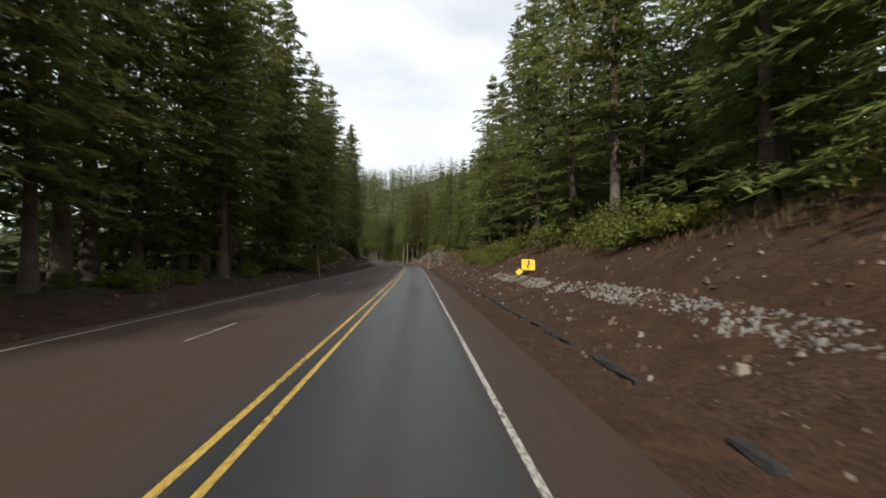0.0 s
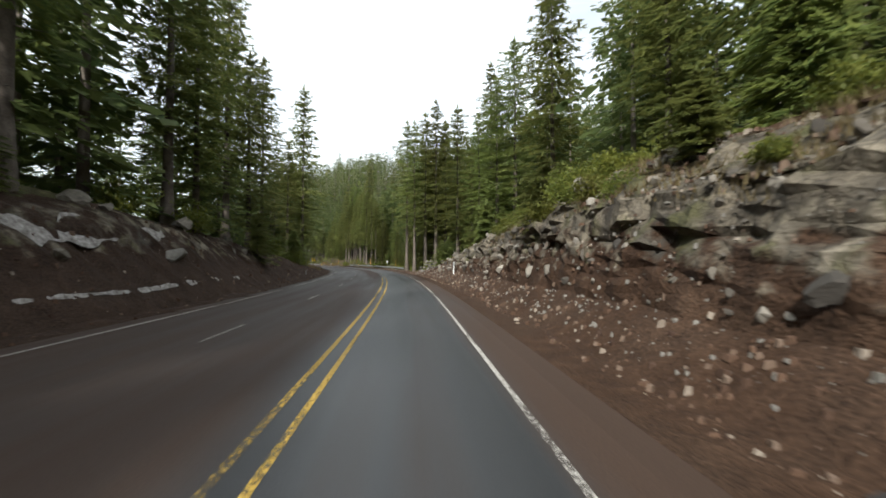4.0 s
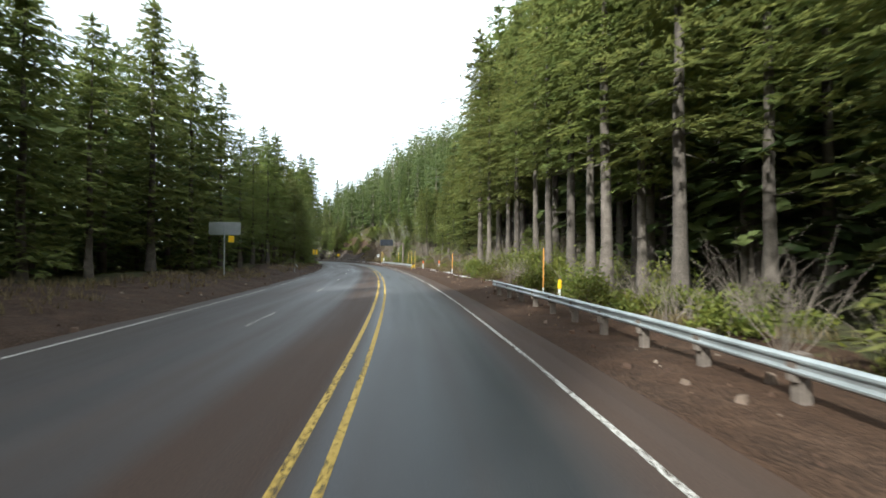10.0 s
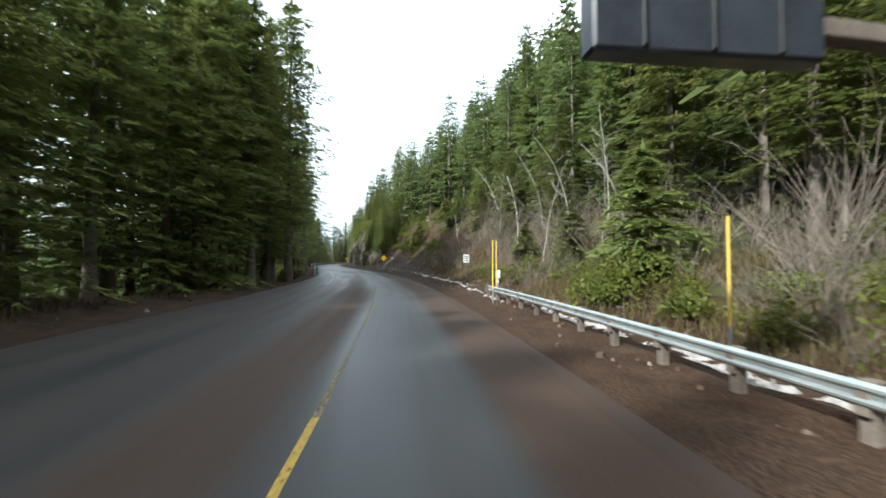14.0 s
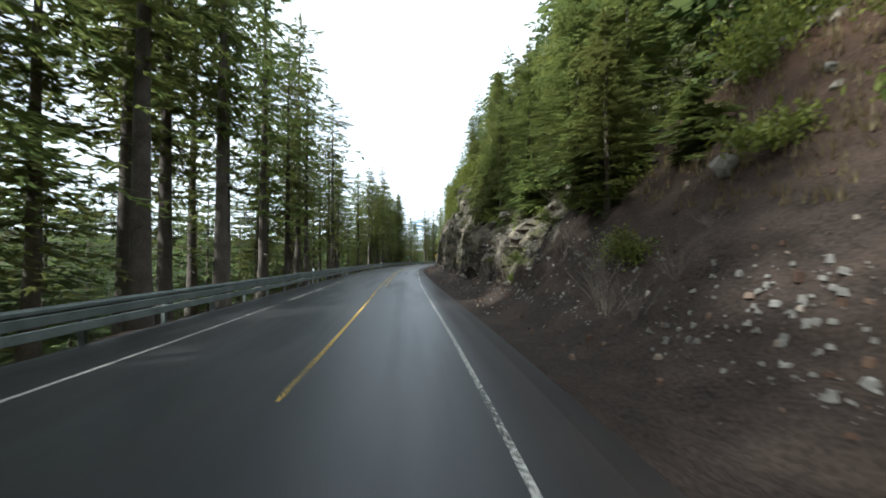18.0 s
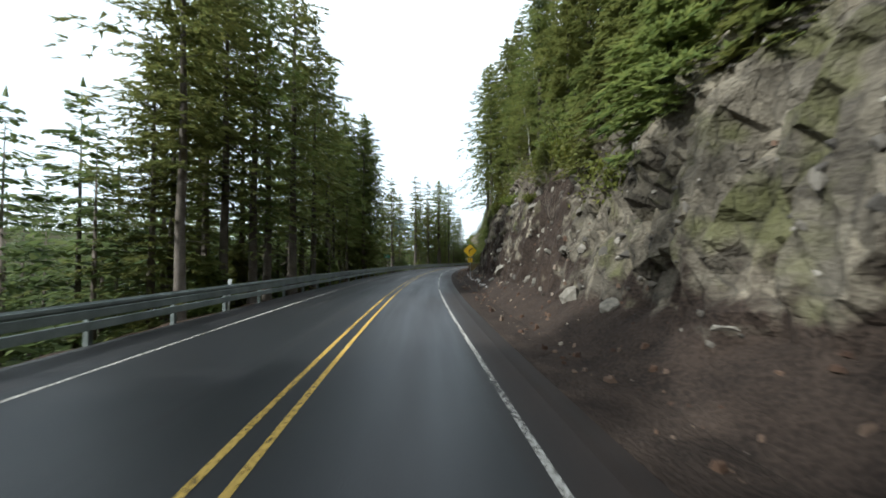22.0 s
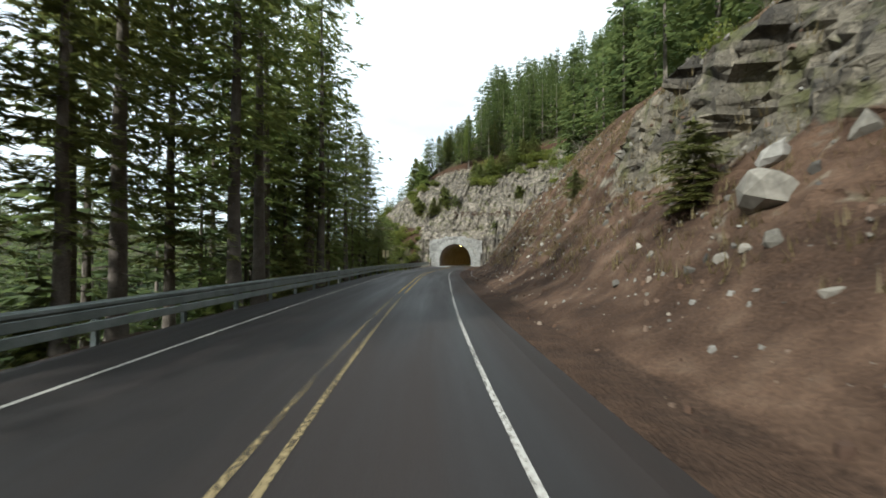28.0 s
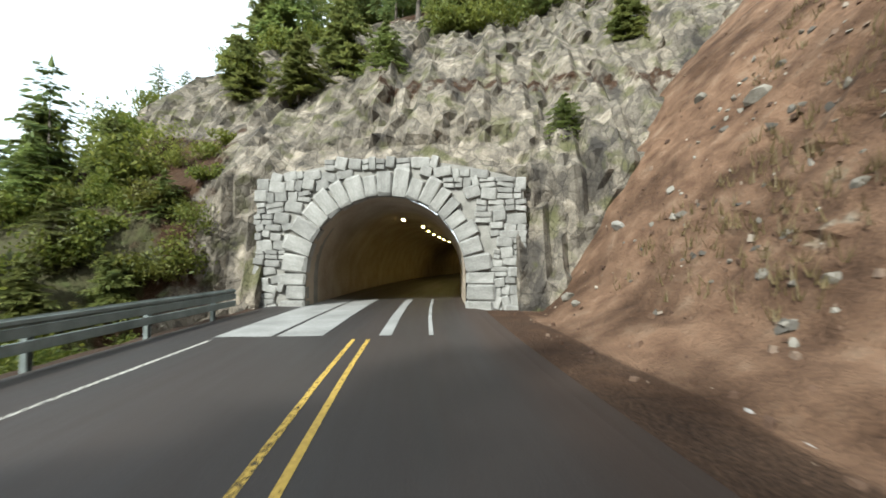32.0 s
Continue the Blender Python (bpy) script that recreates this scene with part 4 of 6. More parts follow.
def forest(name, label, stretches, seed, dense, spots=()):
    """Far woods: many plain firs in one mesh. spots: further trees, as place and height."""
    rs = np.random.RandomState(seed)
    stock = []
    for k in range(5):
        v, f = fir(300 + k, 27, (.06, .14, .03, .10, .05)[k], 5.2, 18 if dense else 12, 6 if dense else 5, 10 if dense else 4, .2, .35, False)
        v = np.array(v)
        n = len(v)
        v = np.vstack([v, [(.35, 0, 0), (-.2, .3, 0), (-.2, -.3, 0), (0, 0, 26)]])
        t = f + [(n, n + 1, n + 3), (n + 1, n + 2, n + 3), (n + 2, n, n + 3)]
        stock.append((v, np.array(t)))
    vs, fs, ix, base, spots = [], [], [], 0, list(spots)
    for s0, s1, u0, u1, gap, h0, h1 in stretches:
        count = int((s1 - s0) * abs(u1 - u0) / gap ** 2)
        S, U = rs.uniform(s0, s1, count), u0 + (u1 - u0) * rs.rand(count) ** 1.15
        P, Z = place(S, U), land(S, U, False)
        spots += [(p[0], p[1], z - .3, h) for p, z, h in zip(P, Z, rs.uniform(h0, h1, count))]
    for x, y, z, h in spots:
        v, f = stock[rs.randint(5)]
        k = h / 27
        w = k ** .7
        c = math.cos(rs.rand() * 6.28)
        d = math.sqrt(1 - c * c)
        vs.append(np.column_stack([(v[:, 0] * c - v[:, 1] * d) * w + x, (v[:, 0] * d + v[:, 1] * c) * w + y, v[:, 2] * k + z]))
        fs.append(f + base)
        ix.append(np.r_[np.zeros(len(f) - 3, int), [1, 1, 1]])
        base += len(v)
    v, f = np.vstack(vs), np.vstack(fs)
    me = bpy.data.meshes.new(name)
    me.vertices.add(len(v))
    me.vertices.foreach_set("co", v.ravel())
    me.loops.add(f.size)
    me.loops.foreach_set("vertex_index", f.ravel())
    me.polygons.add(len(f))
    me.polygons.foreach_set("loop_start", np.arange(0, f.size, 3))
    me.polygons.foreach_set("loop_total", np.full(len(f), 3))
    me.materials.append(M_FAR)
    me.materials.append(M_BARK)
    me.polygons.foreach_set("material_index", np.concatenate(ix))
    me.update(calc_edges=True)
    me.validate()
    tagged(new(name, me), label, "forest", kind="stuff")




# ---- the tunnel, its stone front and the cliff over it ----
PORT_S = 704.5
pc, pd = centre(PORT_S)
AXIS = math.atan2(-pd[0], pd[1])
PORTAL = Matrix.Translation((pc[0], pc[1], 0)) @ pose(0, 0, 0, 0, 0, math.degrees(AXIS) - 6) @ Matrix.Translation((-.3, 0, 0))
RAD, SPRING = 4.05, 1.55          # the bore: a half circle on low walls
WALL_L, WALL_R, WALL_TOP = -6.8, 6.9, 7.5


def wall_top(x):
    """The crown of the stone front, highest over the arch."""
    return WALL_TOP - 1.15 * (np.abs(x) / 6.9) ** 2


M_CONCRETE = worn("stained_concrete", (0.26, 0.20, 0.145), (0.46, 0.385, 0.30), 0.85, 0, .6, 8, .3)
M_MORTAR = worn("mortar", (0.16, 0.15, 0.13), (0.30, 0.28, 0.25), 0.95, 0, 1.5, 15, .5)
M_GRANITE = worn("dressed_granite", (0.13, 0.123, 0.11), (0.33, 0.315, 0.29), 0.85, 0, 1.3, 14, .7, .45)
M_SLAB = worn("pale_concrete_slab", (0.15, 0.145, 0.135), (0.30, 0.29, 0.275), 0.8, 0, .7, 14, .2)


def lamp_material(name, colour, strength):
    m, n, l, b = material(name)
    b.inputs["Emission Color"].default_value, b.inputs["Emission Strength"].default_value = (*colour, 1), strength
    return m


M_LAMP = lamp_material("lamp_glow", (1.0, 0.72, 0.22), 30.0)


def arch_points(r, n=30):
    pts = [(-r, -.3), (-r, SPRING)] + [(r * math.cos(math.pi - math.pi * k / n), SPRING + r * math.sin(math.pi * k / n)) for k in range(1, n)] + [(r, SPRING), (r, -.3)]
    return pts


def build_portal():
    portal = thing("tunnel_portal", "stone tunnel portal with an arch of large granite blocks", "tunnel", PORTAL)
    bm = bmesh.new()                 # backing wall with the bore left open
    inner = arch_points(RAD + .12)
    outer = []
    for x, z in inner:
        k = max(abs(x) / 6.85, (z + .4) / (WALL_TOP + .4), 1e-6)
        ox = max(WALL_L, min(WALL_R, x / k))
        outer.append((ox, min(float(wall_top(ox)) - .1, (z + .4) / k - .4)))
    outer[0], outer[-1] = (WALL_L, -.4), (WALL_R, -.4)
    front = [[bm.verts.new((x, y, z)) for x, z in ring] for y in (-.06, 1.6) for ring in (inner, outer)]
    for a, b, flip in ((0, 1, 0), (2, 3, 1), (0, 2, 1), (1, 3, 0)):
        for i in range(len(inner) - 1):
            f = (front[a][i], front[a][i + 1], front[b][i + 1], front[b][i])
            bm.faces.new(f[::-1] if flip else f)
    part("backing_wall", bm, M_MORTAR, portal, "grey mortar joints")
    rng = random.Random(5)
    blocks_bank = []
    for k in range(8):               # rough dressed blocks, a unit wide and high
        bm = bmesh.new()
        bmesh.ops.create_cube(bm, size=1)
        bmesh.ops.bevel(bm, geom=bm.edges[:], offset=.09, segments=1, affect="EDGES")
        for v in bm.verts:
            v.co += Vector([rng.uniform(-.045, .045) for _ in range(3)])
            if v.co.y < -.2:
                v.co.y -= .18 * (1 - (2 * v.co.x) ** 2) * (1 - (2 * v.co.z) ** 2) + rng.uniform(0, .1)
        me = bpy.data.meshes.new("stone")
        bm.to_mesh(me)
        bm.free()
        me.materials.append(M_GRANITE)
        blocks_bank.append(me)
    k = 0
    total = math.pi * RAD + 2 * SPRING + .4
    at = -.3                          # along the inner line from the left foot
    lengths = []
    while at < total - .2:
        w = rng.uniform(.5, .82)
        lengths.append((at, min(w, total - at)))
        at += w
    for at, w in lengths:
        m = at + w / 2
        depth = rng.uniform(.95, 1.5)
        if m < SPRING:
            mat = pose(-RAD - depth / 2, 0, m, 0, 90, 0)
        elif m > SPRING + math.pi * RAD:
            mat = pose(RAD + depth / 2, 0, SPRING - (m - SPRING - math.pi * RAD), 0, 90, 0)
        else:
            an = math.pi - (m - SPRING) / RAD
            mat = pose((RAD + depth / 2) * math.cos(an), 0, SPRING + (RAD + depth / 2) * math.sin(an), 0, 90 - math.degrees(an), 0)
        outside = 1 + depth / 2 / RAD * (SPRING < m < SPRING + math.pi * RAD)
        piece("arch_stone", blocks_bank[k % 8], portal, "", mat @ Matrix.Diagonal((w * outside * .96, .55, depth, 1)))
        k += 1
    z = -.35
    while z < WALL_TOP - .2:          # rubble courses outside the ring
        h = min(rng.uniform(.34, .6), WALL_TOP - z)
        x = WALL_L + rng.uniform(-.1, .1)
        while x < WALL_R - .25:
            w = min(rng.uniform(.34, 1.0), WALL_R - x + .1)
            cx, cz = x + w / 2, z + h / 2 + rng.uniform(-.1, .1)
            reach = math.hypot(abs(cx), max(0, cz - SPRING)) if cz > SPRING else abs(cx)
            if reach > RAD + 1.2 + .3 * w and cz < wall_top(cx) - .1:
                if rng.random() < .35 and h > .48:
                    for half in (0, 1):
                        piece("stone", blocks_bank[k % 8], portal, "", pose(cx, .02, z + h * (.25 + .5 * half), 0, rng.uniform(-12, 12), 0) @ Matrix.Diagonal((w * .95, .42, h * .46, 1)))
                        k += 1
                else:
                    piece("stone", blocks_bank[k % 8], portal, "", pose(cx, .02, cz, 0, rng.uniform(-16, 16), 0) @ Matrix.Diagonal((w * rng.uniform(.92, 1.04), rng.uniform(.3, .55), h * rng.uniform(.9, 1.2), 1)))
                k += 1
            x += w
        z += h


def build_tunnel():
    s = np.arange(PORT_S + .3, PORT_S + 190, 3.0)
    prof = arch_points(RAD, 24)
    verts, cols = [], len(prof)
    for v in s:
        c, d = centre(v)
        verts += [(c[0] + (x - .3) * d[1], c[1] - (x - .3) * d[0], z) for x, z in prof]
    me = mesh_of("tunnel_lining", verts, grid_faces(len(s), cols), M_CONCRETE, smooth=True)
    tagged(new("tunnel_lining", me), "smooth stained concrete tunnel lining, dark inside", "tunnel", kind="structure")
    last = verts[-cols:]
    me = mesh_of("wall_end", last, [list(range(cols))], M_CONCRETE)
    tagged(new("wall_end", me), "dark far end of the tunnel", "wall", kind="structure")
    for k in range(26):
        v = PORT_S + 9 + k * (4.5 if k < 8 else 6.5)
        c, d = centre(v)
        x = .9 if k else -.1
        z = SPRING + math.sqrt(RAD ** 2 - x * x) - .22
        lamp = thing("tunnel_lamp", "small yellow glowing lamp under the tunnel roof", "lamp", Matrix.Translation((c[0] + (x - .3) * d[1], c[1] - (x - .3) * d[0], z)) @ pose(0, 0, 0, 0, 0, math.degrees(turn_at(v))), "tunnel lamps")
        bm = bmesh.new()
        box(bm, (.26, .9, .12), (0, 0, .05), bevel=.02)
        rod(bm, (0, 0, .1), (0, 0, .3), .025, sides=6)
        part("housing", bm, M_STEEL, lamp)
        bm = bmesh.new()
        box(bm, (.2, .8, .05), (0, 0, -.035), bevel=.015)
        part("glass", bm, M_LAMP, lamp, "glowing yellow glass")
    for n, (u0, u1, a, b) in enumerate(((-4.4, -2.75, 696.5, 709), (-2.6, -1.25, 696.5, 709), (.42, .8, 696.5, 709), (1.92, 2.06, 696.5, 709))):
        me, _, _ = strip("concrete_slab", a, b, u0, u1, .034 + n * .002, M_SLAB, 1.0)
        tagged(new("concrete_slab", me), "pale concrete slab strip before the tunnel mouth", "pavement", kind="structure")


def cliff_height(x, y):
    """The hill over the tunnel, in the portal's frame: x across, y into the hill."""
    face = np.interp(y, [0, 3, 7, 11, 16, 24, 40, 70, 130, 300], [6.6, 10, 15.5, 19.5, 23.5, 30, 42, 60, 88, 120])
    shelf = np.interp(y, [0, 3, 7, 11, 16, 24, 40, 70, 300], [6.6, 10, 15.5, 20, 23.5, 29, 38, 50, 75])
    face = face + (shelf - face) * np.clip((-4 - x) / 10, 0, 1)
    fall = np.interp(x, [-75, -48, -36, -31, -26, -18, -10, 6, 60], [.12, .32, .52, .62, .74, .94, 1.0, 1.04, 1.2])
    low = np.interp(x, [-75, -40, -24, -10, 10, 60], [-24, -8, -1, 0, 0, 8])
    return low + face * fall


def foot_reach(x):
    """How far the foot of the cliff spreads: a talus slope beside the stone front."""
    return np.interp(x, [-18, -8.5], [42, 4])


def foot_low(x):
    return np.interp(x, [-75, -40, -24, -10, 10, 60], [-30, -14, -6, -2, -1, 6])


def build_cliff():
    xs = np.r_[np.linspace(-75, -34, 22), np.linspace(-33, 26, 150), np.linspace(28, 70, 20)]
    vs = np.r_[np.linspace(-.32, 0, 16), np.linspace(.01, .42, 84), np.linspace(.44, 1, 24)]      # below 0: the foot beside the stone front
    X, V = np.meshgrid(xs, vs, indexing="ij")
    Y = np.where(V < 0, .9 + V * foot_reach(X), .9 + V * 60 + np.clip(V - .42, 0, 1) ** 2 * 350)
    foot = cliff_height(X, np.zeros_like(X))
    low = foot_low(X)
    Z = np.where(V < 0, foot + (low - foot) * (-V / .32), cliff_height(X, Y - .9))
    over = (X > WALL_L + .4) & (X < WALL_R - .4)
    Z = np.where(over & (V < 0), np.maximum(Z, wall_top(X) - .35), Z)
    Y = np.where(over & (V < 0), 1.1, Y)
    bare = np.clip(np.minimum((Y + 6) / 4, (27 - Y) / 6), 0, 1) * np.clip((X + 46) / 12, 0, 1) * np.clip(np.maximum((X + 13) / 5, (Z - 9) / 3), .12, 1)
    tall = Z * .55 + Y * .2
    jut = (blocks(X, tall, 1.3, 4.0, 61) - .4) * 1.7 + (blocks(X + tall * .1, tall, .5, 2.2, 67) - .5) * 1.1 + wander(X, tall * 2, 9, 71) * 1.6
    jut = jut * bare * np.where(over & (V < .03), .15, .72)
    Yd = Y - jut * .8
    Zd = Z + jut * .35 + (1 - bare) * wander(X, Y, 8, 73) * 1.2
    pts = np.stack([X, np.where(over, np.maximum(Yd, .75), Yd), Zd], -1).reshape(-1, 3)
    me = mesh_of("cliff", pts, grid_faces(len(xs), len(vs)), M_CLIFF)
    shelf = np.clip(1 - np.abs(Z - 13.5) / 2.4, 0, 1) * np.clip((wander(X, Z, 14, 75) + .25) * 2, 0, 1)
    put_attribute(me, "rock", (bare * (.96 - .5 * shelf)).ravel())
    put_attribute(me, "wood", np.maximum(np.clip((Y - 25) / 8, 0, 1), np.clip((-9 - X) / 5, 0, .8) * np.clip((8 - Z) / 4, 0, 1)).ravel())
    ob = tagged(new("cliff", me), "pale grey columnar basalt cliff above the tunnel mouth", "cliff", kind="structure")
    ob.matrix_basis = PORTAL


M_CLIFF = ground_material("cliff_rock", 1.35)
build_portal()
build_tunnel()
build_cliff()


def on_cliff(x, y):
    z = float(cliff_height(np.array([x]), np.array([max(0.0, y - .9)]))[0])
    if y < .9:
        z += (float(foot_low(x)) - z) * min(1.0, (.9 - y) / float(foot_reach(x)) / .32)
    return PORTAL @ Vector((x, y, z))


def plant(kind, n, at, height, sink=.3):
    bank = {"f": FIRS, "t": THIN, "y": YOUNG}[kind]
    h, trunk, crown = bank[n % len(bank)]
    k = height / h
    w = k ** .75
    ob = thing("tree" if kind != "y" else "young_tree", LABELS[kind] if kind != "y" else "young fir clinging to the rock face", "tree",
               Matrix.Translation(at - Vector((0, 0, sink))) @ pose(0, 0, 0, 0, 0, n * 53) @ Matrix.Diagonal((w, w, k, 1)), "trees on the cliff")
    piece("trunk", trunk, ob)
    piece("crown", crown, ob)


rng = random.Random(21)
for x, y, h in ((-8, 7, 4.6), (-5.5, 9, 5.2), (-2, 8, 4.0), (-13, 8, 4.2), (9.5, 3, 2.6), (15, 9, 3), (-17, 2, 4), (-20, 0, 5), (-23, 3, 6), (-15, -3, 3.5), (-27, 2, 7), (-12, 0, 2.5), (-18, -6, 5), (-21, -8, 6.5), (-14, -5, 3), (-24, -4, 7), (-12, -3, 2.4), (-26, -9, 9), (-30, -6, 11)):
    plant("y", rng.randrange(3), on_cliff(x, y), h)
for k in range(16):
    x, y = rng.uniform(-15, 40), rng.uniform(24, 36)
    plant("f", k, on_cliff(x, y), rng.uniform(9, 17))
for x, y, h in ((3, 16, 6), (6, 18, 7), (9, 20, 7), (12, 20, 8), (15, 22, 7), (1, 19, 5), (-16, 20, 8), (-19, 22, 10), (18, 22, 8)):
    plant("y", rng.randrange(3), on_cliff(x, y), h)

rs = np.random.RandomState(77)
spots = []
for _ in range(260):
    x, y = rs.uniform(-45, 75), 26 + 90 * rs.rand() ** 1.3
    v = on_cliff(x, y)
    spots.append((v.x, v.y, v.z - .4, rs.uniform(14, 25) if x > -4 else rs.uniform(9, 15) if x > -20 else rs.uniform(4, 8)))
for _ in range(40):                # the wooded flank beside the cliff
    x, y = rs.uniform(-60, -24), rs.uniform(-4, 24)
    v = on_cliff(x, y)
    spots.append((v.x, v.y, v.z - .6, rs.uniform(3, 7)))
forest("forest", "dense fir forest behind the roadside trees", [
    (-60, 80, -22, -36, 5.4, 16, 27), (80, 170, -22, -36, 5.6, 14, 25), (170, 215, -19, -34, 5.5, 16, 28), (215, 318, -20, -34, 4.6, 14, 21), (318, 345, -18, -34, 5.2, 13, 18), (345, 372, -18, -34, 5.8, 12, 18), (370, 440, -14, -30, 5.4, 10, 20), (440, 546, -15, -34, 4.8, 13, 20), (546, 574, -17, -34, 4.8, 8, 13), (574, 600, -15, -34, 4.8, 12, 19), (600, 700, -14, -30, 5.4, 9, 18), (370, 720, -34, -66, 5.4, 16, 24),
    (-60, 80, 23, 40, 5.4, 20, 32), (80, 170, 23, 50, 5.8, 18, 32), (170, 198, 20, 56, 5.4, 20, 34), (198, 240, 20, 56, 5.2, 14, 24), (240, 270, 20, 56, 5.4, 20, 34), (262, 330, 20, 56, 5.4, 14, 28), (330, 420, 20, 56, 5.4, 14, 26), (412, 535, 16.5, 46, 5.4, 12, 24), (535, 690, 24, 46, 5.8, 12, 24)], 11, True, spots + behind)
forest("far_forest", "fir-covered hillsides far from the road", [
    (170, 720, 56, 190, 9, 24, 36), (80, 170, 50, 110, 9, 22, 34), (-60, 200, -46, -110, 10.5, 18, 26), (-60, 80, 46, 130, 10.5, 20, 30), (200, 370, -46, -130, 8.0, 16, 22), (330, 950, -62, -200, 8.2, 18, 27), (150, 980, -200, -420, 15, 20, 30)], 12, False)


# ---- guard rails ----
W_BEAM = [(0, .155), (.018, .15), (.07, .11), (.075, .075), (.02, .035), (.02, -.035), (.075, -.075), (.07, -.11), (.018, -.15), (0, -.155)]
BAR = [(0, .12), (.045, .12), (.06, .105), (.06, -.105), (.045, -.12), (0, -.12)]
TUBE = [(0, .05), (.05, .05), (.06, .04), (.06, -.04), (.05, -.05), (0, -.05)]


def beam(name, prof, s0, s1, u, z, side, mat, parent, sag=0.0, base=None):
    """A rail of the given profile (out, up), open at the back, swept along the road."""
    s = np.arange(s0, s1 + .01, 2.0)
    verts = []
    inv = base.inverted()
    for v in s:
        c = place(v, u)
        _, d = centre(v)
        n = np.array([d[1], -d[0]]) * side
        zz = z + sag * float(wander(np.array([v]), np.array([0.0]), 14, 8)[0])
        verts += [inv @ Vector((c[0] + n[0] * o, c[1] + n[1] * o, zz + h)) for o, h in prof + [(-.02, -.1), (-.02, .1)]]
    k = len(prof) + 2
    faces = []
    for r in range(len(s) - 1):
        for j in range(k):
            faces.append((r * k + j, r * k + (j + 1) % k, (r + 1) * k + (j + 1) % k, (r + 1) * k + j))
    faces += [tuple(range(k))[::-1], tuple((len(s) - 1) * k + j for j in range(k))]
    return piece(name, mesh_of(name, verts, faces, mat), parent)


def guardrail(s0, s1, u, rails, side, label, post_gap, post_height, wooden):
    """A run of rail on posts. rails: (profile, height)."""
    base = Matrix.Translation(place3(s0, u))
    rail = thing("guardrail", label, "guardrail", base)
    for prof, z in rails:
        beam("rail", prof, s0, s1, u, z, side, M_STEEL if wooden else M_OLDSTEEL, rail, .03, base)
    bm = bmesh.new()
    if wooden:
        box(bm, (.17, .2, post_height + .5), (0, 0, (post_height - .5) / 2), bevel=.015)
        box(bm, (.1, .16, .34), (side * .12, 0, post_height - .26), bevel=.01)
    else:
        box(bm, (.02, .15, post_height + .5), (0, 0, (post_height - .5) / 2))
        box(bm, (.13, .014, post_height + .5), (0, .07, (post_height - .5) / 2))
        box(bm, (.13, .014, post_height + .5), (0, -.07, (post_height - .5) / 2))
        box(bm, (.17, .17, .03), (0, 0, post_height + .03), bevel=.008)
    me = bpy.data.meshes.new("post")
    bm.to_mesh(me)
    bm.free()
    me.materials.append(M_POSTWOOD if wooden else M_OLDSTEEL)
    v = s0 + .6
    inv = base.inverted()
    while v < s1 - .3:
        p = place(v, u - side * .13)
        z = float(land(v, u, False)[0])
        piece("post", me, rail, "", inv @ Matrix.Translation((p[0], p[1], min(0.0, z))) @ pose(0, 0, 0, 0, 0, math.degrees(turn_at(v))))
        v += post_gap
    return rail


guardrail(183, 254, 6.5, [(W_BEAM, .60)], -1, "galvanised steel W-beam guardrail on timber posts", 1.905, .78, True)
guardrail(297, 338, 6.7, [(W_BEAM, .60)], -1, "galvanised steel W-beam guardrail on timber posts", 1.905, .78, True)
guardrail(376, 703, -6.5, [(TUBE, 1.0), (BAR, .78), (BAR, .47)], 1, "weathered grey three-rail steel guardrail along the valley side", 3.6, 1.0, False)

# ---- signs, poles and markers ----
M_SIGNYEL = worn("sign_yellow", (0.72, 0.42, 0.01), (0.86, 0.54, 0.02), 0.45, 0, 2, 20, 0)
M_FADED = worn("faded_sign_yellow", (0.55, 0.45, 0.20), (0.72, 0.64, 0.40), 0.5, 0, 3, 20, 0)
M_SIGNBLK = worn("sign_black", (0.012, 0.012, 0.012), (0.03, 0.03, 0.03), 0.5, 0, 2, 20, 0)
M_SIGNWHT = worn("sign_white", (0.62, 0.62, 0.60), (0.80, 0.80, 0.78), 0.45, 0, 2, 20, 0)
M_SIGNGRN = worn("sign_green", (0.01, 0.20, 0.12), (0.02, 0.28, 0.17), 0.45, 0, 2, 20, 0)
M_ALU = worn("bare_aluminium", (0.42, 0.43, 0.43), (0.62, 0.63, 0.63), 0.4, 0.8, 2, 30, .1)
M_ORANGE = worn("orange_pole", (0.55, 0.22, 0.04), (0.75, 0.36, 0.08), 0.6, 0, 3, 20, 0, .3)
M_VIVID = worn("vivid_orange", (0.70, 0.13, 0.03), (0.85, 0.20, 0.05), 0.5, 0, 3, 20, 0)
M_POLEYEL = worn("yellow_pole", (0.55, 0.36, 0.05), (0.75, 0.52, 0.12), 0.6, 0, 3, 20, 0, .3)
M_PANEL = worn("dark_panel", (0.02, 0.022, 0.028), (0.045, 0.05, 0.06), 0.3, 0, 2, 20, 0)


def stand(s, u, turn=0.0, lean=0.0):
    """A pose on the ground, facing the traffic on the right-hand lane."""
    return Matrix.Translation(place3(s, u)) @ pose(0, 0, 0, 0, lean, math.degrees(turn_at(s)) + turn)


def words(text, size, mat, parent, at, name="lettering", label="black lettering"):
    cu = bpy.data.curves.new(name, "FONT")
    cu.body, cu.size, cu.align_x, cu.align_y, cu.extrude = text, size, "CENTER", "CENTER", .002
    tmp = new("lettering_source", cu)
    dg = bpy.context.evaluated_depsgraph_get()
    me = bpy.data.meshes.new_from_object(tmp.evaluated_get(dg))
    bpy.data.objects.remove(tmp)
    me.materials.clear()
    me.materials.append(mat)
    return piece(name, me, parent, label, at)


